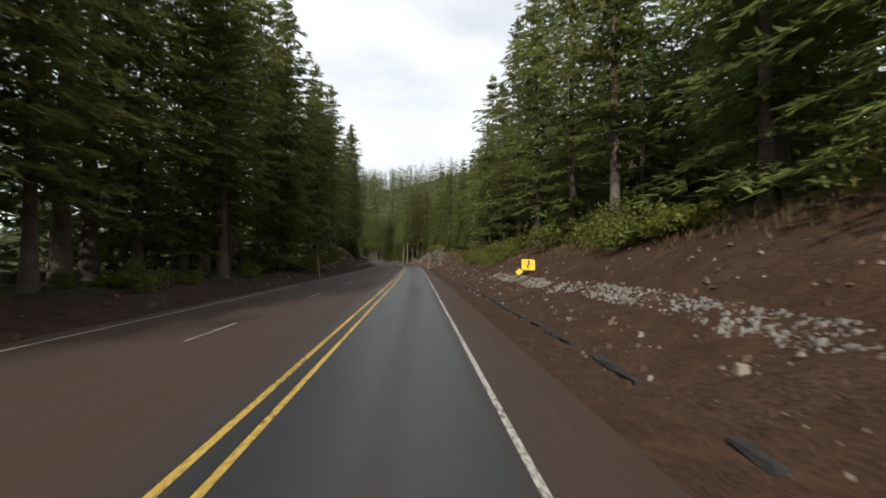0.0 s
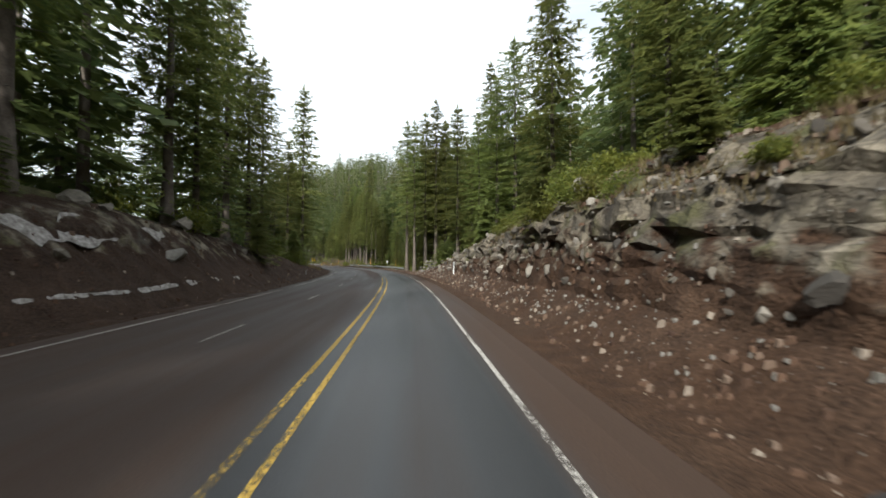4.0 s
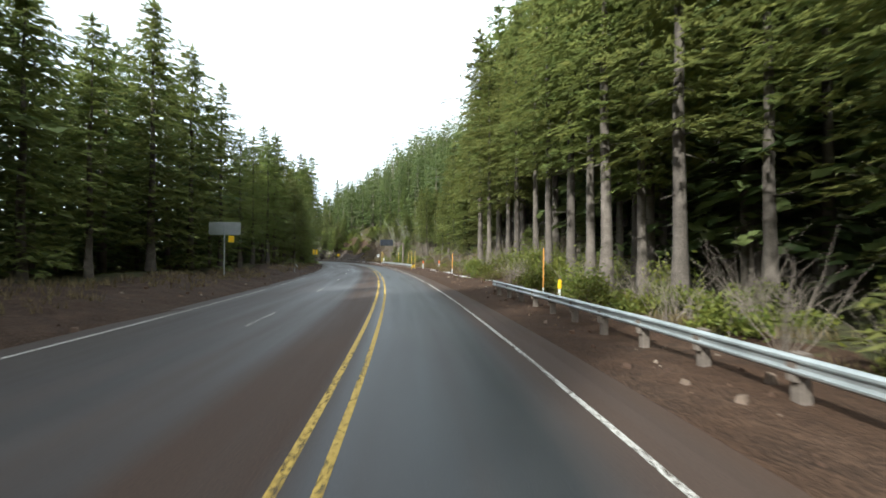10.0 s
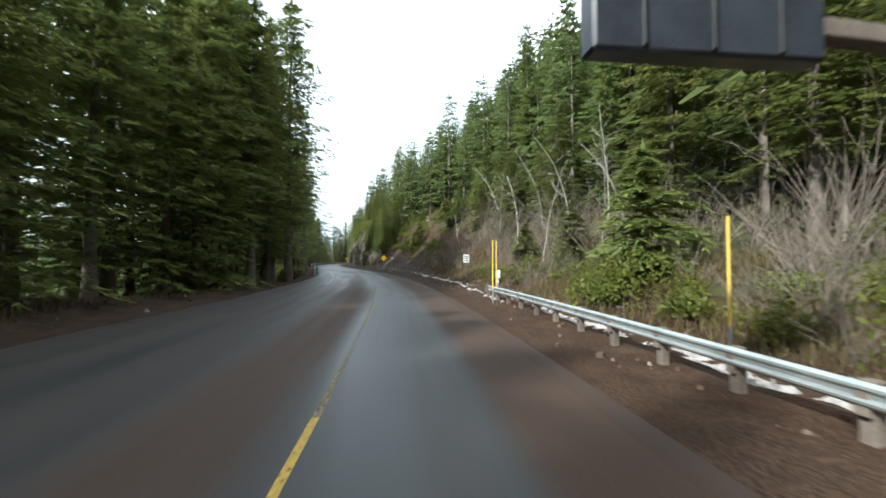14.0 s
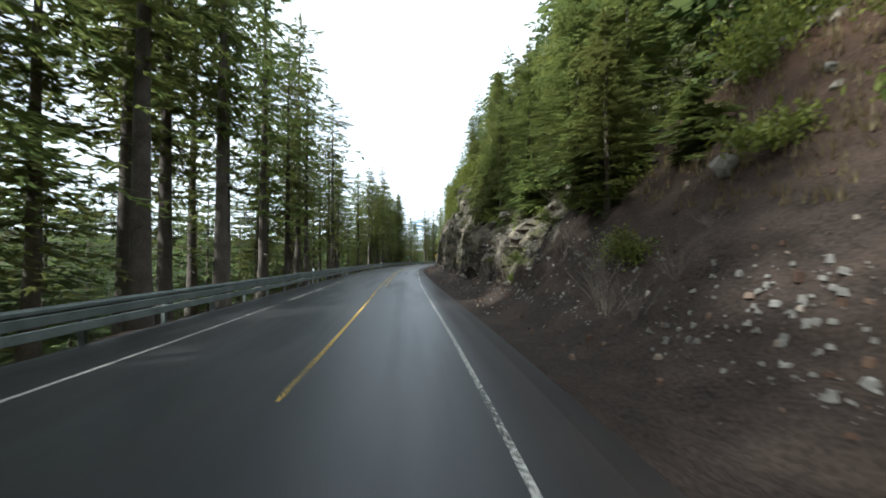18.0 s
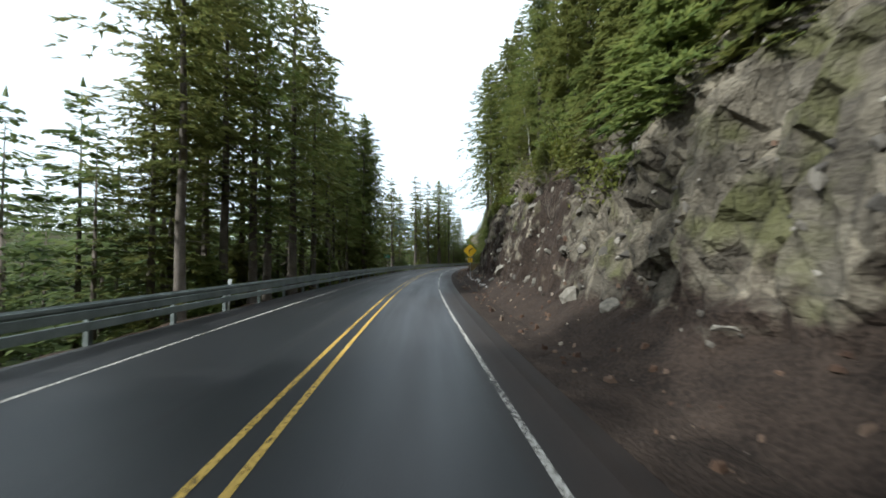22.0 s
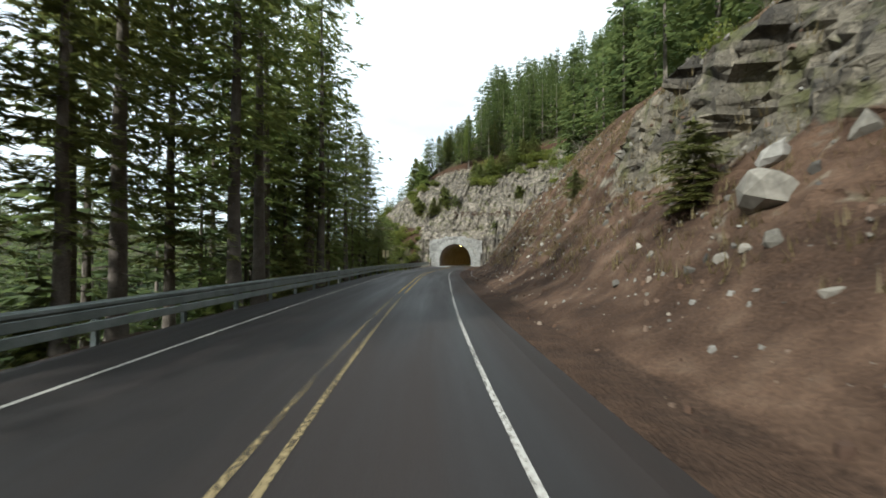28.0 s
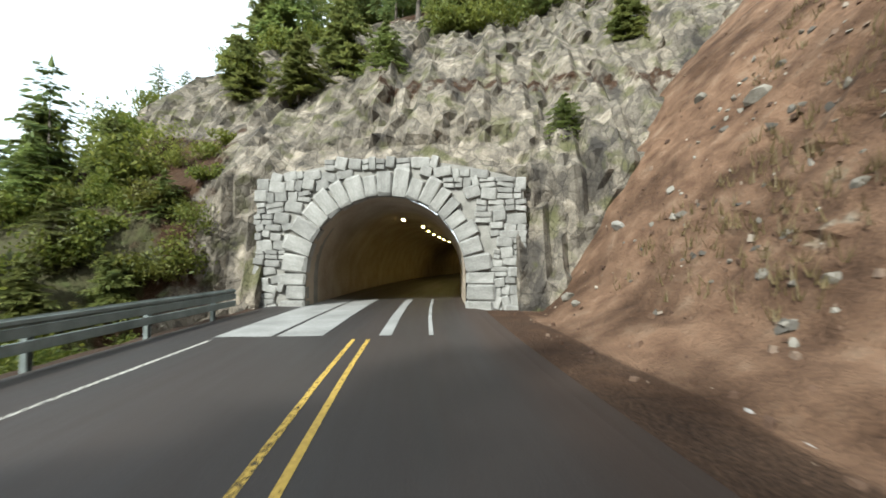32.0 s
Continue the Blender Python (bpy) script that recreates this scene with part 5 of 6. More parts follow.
def plate(w, h, diamond=False, thick=.012):
    bm = bmesh.new()
    r = min(w, h) * .07
    box(bm, (w, thick, h))
    up = [e for e in bm.edges if abs(e.verts[0].co.y - e.verts[1].co.y) > .005]
    bmesh.ops.bevel(bm, geom=up, offset=r, segments=3, affect="EDGES")
    if diamond:
        bmesh.ops.rotate(bm, verts=bm.verts, matrix=Matrix.Rotation(radians(45), 3, "Y"))
    return bm


def rim(w, h, diamond=False, inset=.03, wide=.018):
    """A thin border line inside a plate's edge."""
    bm = bmesh.new()
    a, b = w / 2 - inset, h / 2 - inset
    for size, at in (((2 * a, .004, wide), (0, 0, b)), ((2 * a, .004, wide), (0, 0, -b)), ((wide, .004, 2 * b - wide), (a, 0, 0)), ((wide, .004, 2 * b - wide), (-a, 0, 0))):
        box(bm, size, at)
    if diamond:
        bmesh.ops.rotate(bm, verts=bm.verts, matrix=Matrix.Rotation(radians(45), 3, "Y"))
    return bm


def arrow(points, width, head):
    """A bent arrow as a flat ribbon with a head, in the x-z plane."""
    bm = bmesh.new()
    for a, b in zip(points, points[1:]):
        a, b = Vector((a[0], 0, a[1])), Vector((b[0], 0, b[1]))
        d = (b - a).normalized()
        n = Vector((-d.z, 0, d.x)) * width / 2
        a, b = a - d * width * .3, b + d * width * .3
        bm.faces.new([bm.verts.new(v) for v in (a + n, a - n, b - n, b + n)])
    a, b = (Vector((p[0], -.001, p[1])) for p in points[-2:])
    d = (b - a).normalized()
    n = Vector((-d.z, 0, d.x)) * head / 2
    bm.faces.new([bm.verts.new(v) for v in (b + n, b - n, b + d * head * .8)])
    for f in bm.faces:
        f.normal_update()
        if f.normal.y > 0:
            f.normal_flip()
    ext = bmesh.ops.extrude_face_region(bm, geom=bm.faces[:])
    bmesh.ops.translate(bm, verts=[v for v in ext["geom"] if isinstance(v, bmesh.types.BMVert)], vec=(0, -.003, 0))
    return bm


def wood_post(bm, h, at=(0, 0), w=.1):
    box(bm, (w, w, h + .5), (at[0], at[1], (h - .5) / 2), bevel=.012)


def diamond_sign(s, u, label, size=.92, z=2.2, text="", curve=None, plaque="", steel=True):
    sign = thing("road_sign", label, "road sign", stand(s, u))
    bm = bmesh.new()
    if steel:
        rod(bm, (0, .03, -.4), (0, .03, z + .5), .03)
    else:
        wood_post(bm, z + .45, (0, .09))
    part("post", bm, M_ALU if steel else M_POSTWOOD, sign)
    p = part("plate", plate(size, size, True), M_SIGNYEL, sign, "yellow diamond plate", pose(0, -.02, z))
    part("border", rim(size, size, True), M_SIGNBLK, p, "thin black border", pose(0, -.008, 0))
    if text:
        words(text, .24, M_SIGNBLK, p, pose(0, -.01, 0, 90, 0, 0))
    if curve:
        part("arrow", arrow(curve, .085, .24), M_SIGNBLK, p, "black bent arrow", pose(0, -.009, 0))
    if plaque:
        q = part("plaque", plate(.46, .46), M_SIGNYEL, sign, "small yellow plaque", pose(0, -.02, z - size * .707 - .24))
        words(plaque, .26, M_SIGNBLK, q, pose(0, -.009, .05, 90, 0, 0))
        words("MPH", .1, M_SIGNBLK, q, pose(0, -.009, -.15, 90, 0, 0))
    return sign


diamond_sign(401, 7.2, "yellow diamond tunnel warning sign on a dark post", text="TUNNEL", z=2.1, steel=False)
diamond_sign(523, 6.5, "yellow diamond curve warning sign with a speed plaque", curve=[(-.09, -.26), (-.09, .0), (.0, .13), (.12, .17)], plaque="45", z=3.0, size=1.07)

# the knocked-over warning sign on the bank
fallen = thing("road_sign", "yellow warning sign knocked over on the red bank", "road sign", Matrix.Translation(place3(27, 9.6, .05)) @ pose(0, 0, 0, -18, 0, math.degrees(turn_at(27)) - 4))
p = part("plate", plate(.92, .78), M_SIGNYEL, fallen, "yellow plate", pose(.05, 0, .62, 0, 3, 0))
part("arrow", arrow([(-.03, -.27), (-.05, -.05), (.06, .05), (.04, .2)], .09, .22), M_SIGNBLK, p, "black winding arrow", pose(0, -.009, 0))
part("plaque", plate(.42, .34), M_SIGNYEL, fallen, "small bent yellow plaque", pose(-.62, -.02, .1, 0, -38, 0))
bm = bmesh.new()
box(bm, (.1, .1, 2.2), (-.75, .1, -.15), (0, 48, 0), bevel=.012)
part("post", bm, M_POSTWOOD, fallen, "leaning broken timber post")


def sign_back(s, u, w, h, z, label, ribs=0, marker=False, posts=1):
    """A sign for the other direction, seen from behind."""
    sign = thing("road_sign", label, "road sign", stand(s, u))
    bm = bmesh.new()
    for k in range(posts):
        rod(bm, ((k - (posts - 1) / 2) * w * .5, -.06, -.4), ((k - (posts - 1) / 2) * w * .5, -.06, z + h / 2), .045)
    part("post", bm, M_ALU, sign)
    part("plate", plate(w, h), M_ALU, sign, "bare aluminium back", pose(0, 0, z))
    for k in range(ribs):
        bm = bmesh.new()
        box(bm, (w * .98, .04, h / ribs * .45), (0, -.03, z - h / 2 + h * (k + .5) / ribs), bevel=.008)
        part("rib", bm, M_ALU, sign)
    if marker:
        part("marker_plate", plate(.42, .52), M_SIGNYEL, sign, "yellow marker plate", pose(.5, -.06, z - h / 2 - .32))
    return sign


sign_back(263, -12.3, 2.3, 1.0, 3.7, "large sign seen from its ribbed aluminium back", 7, True)
for s, u, z in ((302, -9.7, 2.8), (208, -12.0, 1.8)):
    sg = thing("road_sign", "pair of narrow yellow marker plates on a dark post", "road sign", stand(s, u))
    bm = bmesh.new()
    wood_post(bm, z + .45)
    part("post", bm, M_POSTWOOD, sg)
    for x in (-.24, .24):
        part("plate", plate(.34, .9), M_SIGNYEL, sg, "yellow plate", pose(x, -.06, z))
sg = thing("road_sign", "two narrow faded yellow plates behind the guardrail", "road sign", stand(665.5, -7.2))
bm = bmesh.new()
wood_post(bm, 3.5)
part("post", bm, M_POSTWOOD, sg)
for x in (-.3, .3):
    part("plate", plate(.38, 1.1), M_FADED, sg, "faded cream-yellow plate", pose(x, -.06, 3.0))
green = thing("road_sign", "green sign on two timber posts behind the guardrail", "road sign", stand(563, -9.6))
bm = bmesh.new()
wood_post(bm, 4.9, (-.4, .08), .13)
part("post", bm, M_POSTWOOD, green)
bm = bmesh.new()
wood_post(bm, 4.9, (.4, .08), .13)
part("post", bm, M_POSTWOOD, green)
p = part("plate", plate(1.2, .74), M_SIGNGRN, green, "green plate", pose(0, -.02, 4.6))
for w, z in ((.75, .15), (.9, -.15)):
    bm = bmesh.new()
    box(bm, (w, .004, .14), (0, -.009, z))
    part("writing", bm, M_SIGNWHT, p, "white bar of writing")


def white_sign(s, u, w, h, z, label, timber=True):
    sg = thing("road_sign", label, "road sign", stand(s, u))
    bm = bmesh.new()
    if timber:
        wood_post(bm, z + h / 2 - .05, (0, .07), .1)
    else:
        rod(bm, (0, .03, -.4), (0, .03, z + h / 2), .025)
    part("post", bm, M_POSTWOOD if timber else M_ALU, sg)
    p = part("plate", plate(w, h), M_SIGNWHT, sg, "white plate", pose(0, -.02, z))
    for k in range(3):
        bm = bmesh.new()
        box(bm, (w * (.7, .55, .62)[k], .004, h * .1), (0, -.009, h * (.25 - .25 * k)))
        part("writing", bm, M_SIGNBLK, p, "small bar of writing")


white_sign(350, 8.4, .55, .75, 2.1, "small white notice sign on a timber post")
white_sign(209, 7.8, .45, .55, 2.1, "small white sign on a thin post", False)
white_sign(576, 7.4, .75, .5, 1.9, "white rectangular sign at the foot of the slope", False)


def pole(s, u, h, lean, mat, label, turn=0.0):
    ob = thing("snow_pole", label, "pole", stand(s, u, turn, lean), "snow poles")
    bm = bmesh.new()
    rod(bm, (0, 0, -.4), (0, 0, h), .038, .032, 8)
    part("shaft", bm, mat, ob)
    bm = bmesh.new()
    rod(bm, (0, 0, -.1), (0, 0, h * .22), .046, .046, 8)
    part("sleeve", bm, M_SIGNWHT if mat is M_ORANGE else M_ALU, ob, "pale sleeve at the foot")


for s, u, h, lean in ((194, 9.0, 2.9, 6), (202, 8.4, 2.6, 4), (230, 8.0, 2.9, -7), (250, 8.4, 2.7, 1), (277, 8.6, 2.6, 2), (312.5, 8.3, 3.2, 5), (322, 8.1, 3.0, 0), (334.8, 6.3, 3.3, 0), (336.2, 6.9, 3.3, 0)):
    pole(s, u, h, lean, M_ORANGE if s < 300 else M_POLEYEL, "tall orange snow pole beside the road" if s < 300 else "tall yellow snow pole behind the guardrail")
for s, u, h, lean in ((48, -9.4, 3.0, -6), (152, -10.2, 2.6, 0), (185, -10.8, 2.2, 0), (196, -11.4, 2.0, 0), (241, -10.6, 2.6, 0), (231, -12.5, 2.9, -40), (282, -10.4, 2.2, 0), (292, -11.3, 2.9, -34)):
    pole(s, u, h, lean, M_POLEYEL if s == 48 else M_POSTWOOD, "tall pale snow pole at the edge of the forest" if abs(lean) < 10 else "snow pole leaning far over beside the road")


def post_marker(s, u, label, h=1.1, cap=None, body=None, group="markers"):
    ob = thing("marker_post", label, "marker post", stand(s, u, 0, 2), group)
    bm = bmesh.new()
    box(bm, (.11, .03, h + .3), (0, 0, (h - .3) / 2), bevel=.008)
    part("blade", bm, body or M_SIGNWHT, ob)
    bm = bmesh.new()
    box(bm, (.17, .045, .46), (0, -.002, h - .1), bevel=.01)
    part("reflector", bm, cap or M_VIVID, ob, "coloured reflector")


post_marker(293, 10.2, "white marker post with an orange top", 1.15)
post_marker(298.5, 8.6, "white marker post with an orange top", 1.15)
post_marker(140, 7.2, "white delineator post on the shoulder", 1.2, M_ALU)
pole(87, 4.95, 2.5, 0, M_ORANGE, "tall orange and white snow pole at the edge of the shoulder")
post_marker(248, 8.4, "white marker post behind the rail end", 1.0, M_SIGNYEL)
for s in (380, 437, 500, 575, 640):
    post_marker(s, -6.95, "small white reflector post on the guardrail", 1.25, M_SIGNWHT, M_ALU)
end = thing("rail_end_marker", "black and yellow striped plate at the rail end", "road marker", stand(296.2, 6.5))
p = part("plate", plate(.36, .5), M_SIGNYEL, end, "yellow plate", pose(0, -.05, .55))
for k in range(3):
    bm = bmesh.new()
    box(bm, (.34, .004, .07), (0, -.009, -.15 + .15 * k), (0, 35, 0))
    part("stripe", bm, M_SIGNBLK, p, "black diagonal stripe")
for x in (-.28, .3):
    bm = bmesh.new()
    rod(bm, (x, 0, -.3), (x, 0, 3.1), .03)
    part("stake", bm, M_POLEYEL, end, "tall yellow stake")
box_post = thing("utility_box", "white box on a short post beside the rail end", "utility box", stand(337.6, 7.4))
bm = bmesh.new()
rod(bm, (0, 0, -.3), (0, 0, 1.0), .035)
part("post", bm, M_ALU, box_post)
bm = bmesh.new()
box(bm, (.26, .18, .48), (0, -.06, 1.22), bevel=.02)
part("housing", bm, M_SIGNWHT, box_post)
bm = bmesh.new()
box(bm, (.18, .1, .3), (-.04, -.05, .82), bevel=.02)
part("lower_box", bm, M_SIGNWHT, box_post)

mast = thing("message_board", "dark overhead board on a timber-coloured mast arm", "road sign", stand(318.6, 8.5))
bm = bmesh.new()
rod(bm, (0, 0, -.6), (0, 0, 4.95), .26, .19, 12)
part("mast", bm, M_POSTWOOD, mast, "thick brown mast")
bm = bmesh.new()
box(bm, (2.6, .26, .26), (-1.3, 0, 4.78), (0, 3, 0), bevel=.03)
part("arm", bm, M_POSTWOOD, mast, "brown mast arm")
bm = bmesh.new()
box(bm, (2.9, .35, 1.35), (-3.75, 0, 5.05), bevel=.04)
board = part("board", bm, M_PANEL, mast, "dark blank board")
for x in (-4.6, -3.75, -2.9):
    bm = bmesh.new()
    box(bm, (.05, .04, 1.25), (x, -.19, 5.05), bevel=.008)
    part("rib", bm, M_SIGNBLK, board)

# ---- rocks and stones ----
ROCKS = []
for k in range(10):
    rg = random.Random(400 + k)
    bm = bmesh.new()
    bmesh.ops.create_icosphere(bm, subdivisions=2 if k < 6 else 1, radius=.5)
    cuts = [(Vector([rg.uniform(-1, 1) for _ in range(3)]).normalized(), rg.uniform(.15, .34)) for _ in range(14)]
    for v in bm.verts:
        for nrm, d in cuts:
            over = v.co.dot(nrm) - d
            if over > 0:
                v.co -= nrm * over
        v.co += Vector([rg.uniform(-.015, .015) for _ in range(3)])
    me = bpy.data.meshes.new("boulder")
    bm.to_mesh(me)
    bm.free()
    me.materials.append(M_ROCK if k % 5 else M_PALE)
    ROCKS.append(me)


def boulder(s, u, size, n, tall=1.0, label="angular grey boulder lying on the red bank"):
    m = Matrix.Translation(place3(s, u, size * tall * .12)) @ pose(0, 0, 0, n * 37 % 50 - 25, n * 53 % 50 - 25, n * 71 % 360) @ Matrix.Diagonal((size * 1.3, size, size * tall, 1))
    ob = new("boulder", ROCKS[n % len(ROCKS)])
    ob.matrix_basis = m
    tagged(ob, label, "rock", "boulders on the banks")


rng = random.Random(31)
n = 0
for s0, s1, u0, u1, count, a, b in ((84, 132, 7.5, 10, 34, .3, .9), (130, 174, 7.3, 11, 40, .5, 1.6), (92, 140, -11, -15, 14, .5, 1.6), (416, 482, 6.8, 9, 40, .4, 1.3), (482, 530, 7, 9.6, 40, .5, 1.5),
                                    (536, 590, 7, 15, 26, .3, 1.0), (590, 704, 7.5, 20, 60, .22, .9), (376, 414, 8, 18, 14, .4, 1.2)):
    for _ in range(count):
        n += 1
        boulder(rng.uniform(s0, s1), rng.uniform(u0, u1), a + (b - a) * rng.random() ** 2, n, rng.uniform(.7, 1.2))
for s, u, size in ((412, 16.5, 2.2), (414, 18.5, 2.8), (417, 17.5, 2.4), (410, 19, 2.0), (416, 20.5, 3.0), (484, 7.8, .9), (511, 7.8, .9), (613, 10.5, 1.7), (614, 11.3, 1.3), (612, 11.6, 1.2)):
    n += 3
    boulder(s, u, size, (1, 2, 4, 5)[n % 4], 1.1, "large pale block of broken rock at the slope foot")


pile = thing("rock_pile", "heap of pale angular rock blocks beside the forest", "rocks", Matrix.Translation(place3(172, 9.5)))
rg, inv = random.Random(97), Matrix.Translation(place3(172, 9.5)).inverted()
for level, count, reach in ((0, 26, 1.0), (.55, 18, .8), (1.1, 12, .62), (1.6, 7, .42)):
    for _ in range(count):
        ps, pu = 172 + rg.uniform(-4.2, 4.2) * reach, 10.0 + rg.uniform(-1.9, 1.9) * reach
        size = rg.uniform(.45, .95)
        piece("block", ROCKS[rg.choice((0, 1, 2, 4, 5))], pile, "", inv @ Matrix.Translation(place3(ps, pu, level + size * .2)) @ pose(0, 0, 0, rg.uniform(-25, 25), rg.uniform(-25, 25), rg.uniform(0, 360)) @ Matrix.Diagonal((size * 1.25, size, size * .85, 1)))


def scatter(name, label, mat, zones, seed, smin, smax):
    """Loose stones in one mesh."""
    rs = np.random.RandomState(seed)
    cube = np.array([(-1, -1, -1), (1, -1, -1), (1, 1, -1), (-1, 1, -1), (-.7, -.6, 1), (.6, -.7, 1), (.7, .6, .8), (-.6, .7, .9)]) * .5
    quads = np.array([(0, 3, 2, 1), (4, 5, 6, 7), (0, 1, 5, 4), (1, 2, 6, 5), (2, 3, 7, 6), (3, 0, 4, 7)])
    S, U = [], []
    for s0, s1, u0, u1, count in zones:
        S.append(rs.uniform(s0, s1, count))
        U.append(rs.uniform(u0, u1, count))
    S, U = np.concatenate(S), np.concatenate(U)
    k = len(S)
    size = smin + (smax - smin) * rs.rand(k) ** 3
    P = np.column_stack([place(S, U), land(S, U, False) + size * .15])
    an = rs.rand(k) * 6.28
    v = cube[None] * (size[:, None] * rs.uniform(.6, 1.4, (k, 3)))[:, None, :] + rs.uniform(-.1, .1, (k, 8, 3)) * size[:, None, None]
    c, d = np.cos(an)[:, None], np.sin(an)[:, None]
    v = np.stack([v[..., 0] * c - v[..., 1] * d, v[..., 0] * d + v[..., 1] * c, v[..., 2] + v[..., 0] * rs.uniform(-.5, .5, (k, 1))], -1) + P[:, None]
    f = (quads[None] + (np.arange(k) * 8)[:, None, None]).reshape(-1, 4)
    tagged(new(name, mesh_of(name, v.reshape(-1, 3).tolist(), f.tolist(), mat)), label, "stones", kind="stuff")


def pebble_material(name, stops):
    m, n_, l_, b_ = material(name, .9, 0, .2)
    isl = n_.new("ShaderNodeNewGeometry").outputs["Random Per Island"]
    l_.new(ramp(n_, l_, isl, stops), b_.inputs["Base Color"])
    bumped(n_, l_, b_, noise_node(n_, l_, 20, 4), .6, .03)
    return m


M_PEBBLE = pebble_material("loose_stones", [(0, (.045, .026, .018)), (.55, (.105, .062, .040)), (.85, (.16, .115, .085)), (1, (.30, .255, .205))])
scatter("loose_stones", "loose cinder and broken rock on the banks", M_PEBBLE, [
    (-10, 86, 5.6, 12, 2200), (88, 175, 5.4, 12, 7000), (175, 330, 5.2, 9, 900), (330, 412, 5.6, 12, 1600), (412, 540, 5.2, 8.4, 2200), (540, 706, 5.4, 20, 5200), (538, 605, 5.6, 9, 2200),
    (-10, 90, -9, -12, 500), (90, 170, -9, -14, 1300), (170, 340, -9, -12, 500)], 41, .025, .17)
scatter("pale_stones", "pale frost-white stones in a band along the bank", M_PALE, [(-5, 36, 8.4, 9.3, 4200), (0, 75, 6.8, 9, 150), (92, 175, 6.3, 9.5, 2600), (300, 352, 7.6, 11.5, 1600), (380, 420, 6.8, 9, 1700), (412, 480, 6.0, 7.6, 400), (598, 660, 7, 13, 900)], 43, .02, .12)

# broken asphalt berm at the foot of the first bank
# the near-black tone also holds the shadow line along the berm's edge
M_BERM = worn("broken_asphalt_with_shadow", (0.012, 0.011, 0.010), (0.040, 0.036, 0.033), 0.8, 0, 2.0, 18, .5)
berm = thing("asphalt_berm", "low broken asphalt berm along the foot of the red bank, blackened for its shadow line", "kerb", Matrix.Translation(place3(8, 5.8)))
rg = random.Random(83)
slabs = []
for k in range(4):
    bm = bmesh.new()
    box(bm, (.2, 1, .13), bevel=.025)
    for v in bm.verts:
        v.co += Vector([rg.uniform(-.03, .03) for _ in range(3)])
    me = bpy.data.meshes.new("slab")
    bm.to_mesh(me)
    bm.free()
    me.materials.append(M_BERM)
    slabs.append(me)
inv, s, k = berm.matrix_basis.inverted(), 4.0, 0
while s < 100:
    ln = rg.uniform(.3, 1.1)
    if not (56 < s < 61 or 71 < s < 73.5 or rg.random() < .3):
        at = place3(s + ln / 2, 5.75 + .25 * math.sin(s * .09) + rg.uniform(-.05, .05), .04)
        piece("slab", slabs[k % 4], berm, "", inv @ Matrix.Translation(at) @ pose(0, 0, 0, rg.uniform(-3, 3), rg.uniform(-14, 14), math.degrees(turn_at(s)) + rg.uniform(-5, 5)) @ Matrix.Diagonal((1, ln, 1, 1)))
    s, k = s + ln + rg.uniform(.02, .2), k + 1

# dirty snow left along the shoulder
M_SNOW = worn("dirty_snow", (0.06, 0.045, 0.036), (0.48, 0.45, 0.42), 0.8, 0, 4.5, 11, .6)


def snow_band(s0, s1, u, wide, seed, lean=0.0):
    """A ragged ridge of old snow; it sinks into the soil where it has melted."""
    s = np.arange(s0, s1, .11)
    t = np.linspace(-1, 1, 13)
    S, T = np.meshgrid(s, t, indexing="ij")
    w = wide * (.75 + .7 * wander(S, S * 0, 1.7, seed))
    U = u + T * w + .3 * wander(S, S * 0, 6, seed + 3) + lean * (S - s0) / (s1 - s0)
    up = (1 - T ** 2) * (.25 + 1.5 * wander(S, U, .34, seed + 5, 3) + .45 * wander(S, S * 0, 2.4, seed + 9, 2))
    Z = land(S.ravel(), U.ravel(), False).reshape(S.shape) + np.clip(up, -.3, 2) * .11 - .02
    P = place(S.ravel(), U.ravel())
    me = mesh_of("snow_band", np.column_stack([P, Z.ravel()]), grid_faces(len(s), 13), M_SNOW)
    me.flip_normals()
    tagged(new("snow_band", me), "ragged strip of dirty old snow along the shoulder", "snow", kind="structure")


snow_band(252, 296, 8.8, .34, 13)
snow_band(303, 331, 7.6, .30, 17)
snow_band(334, 374, 7.2, .26, 63)
snow_band(508, 540, 6.5, .15, 23, .3)
snow_band(646, 690, 6.2, .09, 33)
snow_band(84, 128, -10.6, .13, 37)
snow_band(60, 84, -12.6, .22, 39)
snow_band(94, 108, -13.8, .7, 47)
snow_band(110, 122, -12.6, .5, 53)

# ---- shrubs ----
def leafy(seed, leaves, r, h):
    rg = random.Random(seed)
    verts, faces = [], []
    heads = [Vector((rg.uniform(-.7, .7) * r, rg.uniform(-.7, .7) * r, rg.uniform(.25, .8) * h)) for _ in range(9)]
    for _ in range(leaves):
        c = rg.choice(heads) + Vector([rg.gauss(0, .24) * r, rg.gauss(0, .24) * r, rg.gauss(0, .16) * h])
        c.z = max(.03, c.z)
        a, b = Vector([rg.uniform(-1, 1) for _ in range(3)]).normalized(), Vector([rg.uniform(-1, 1) for _ in range(3)])
        b = a.cross(b).normalized()
        ln, wd = rg.uniform(.06, .13), rg.uniform(.025, .055)
        k = len(verts)
        verts += [c - a * ln, c + b * wd, c + a * ln, c - b * wd]
        faces.append((k, k + 1, k + 2, k + 3))
    return mesh_of("foliage", verts, faces, M_BUSH)


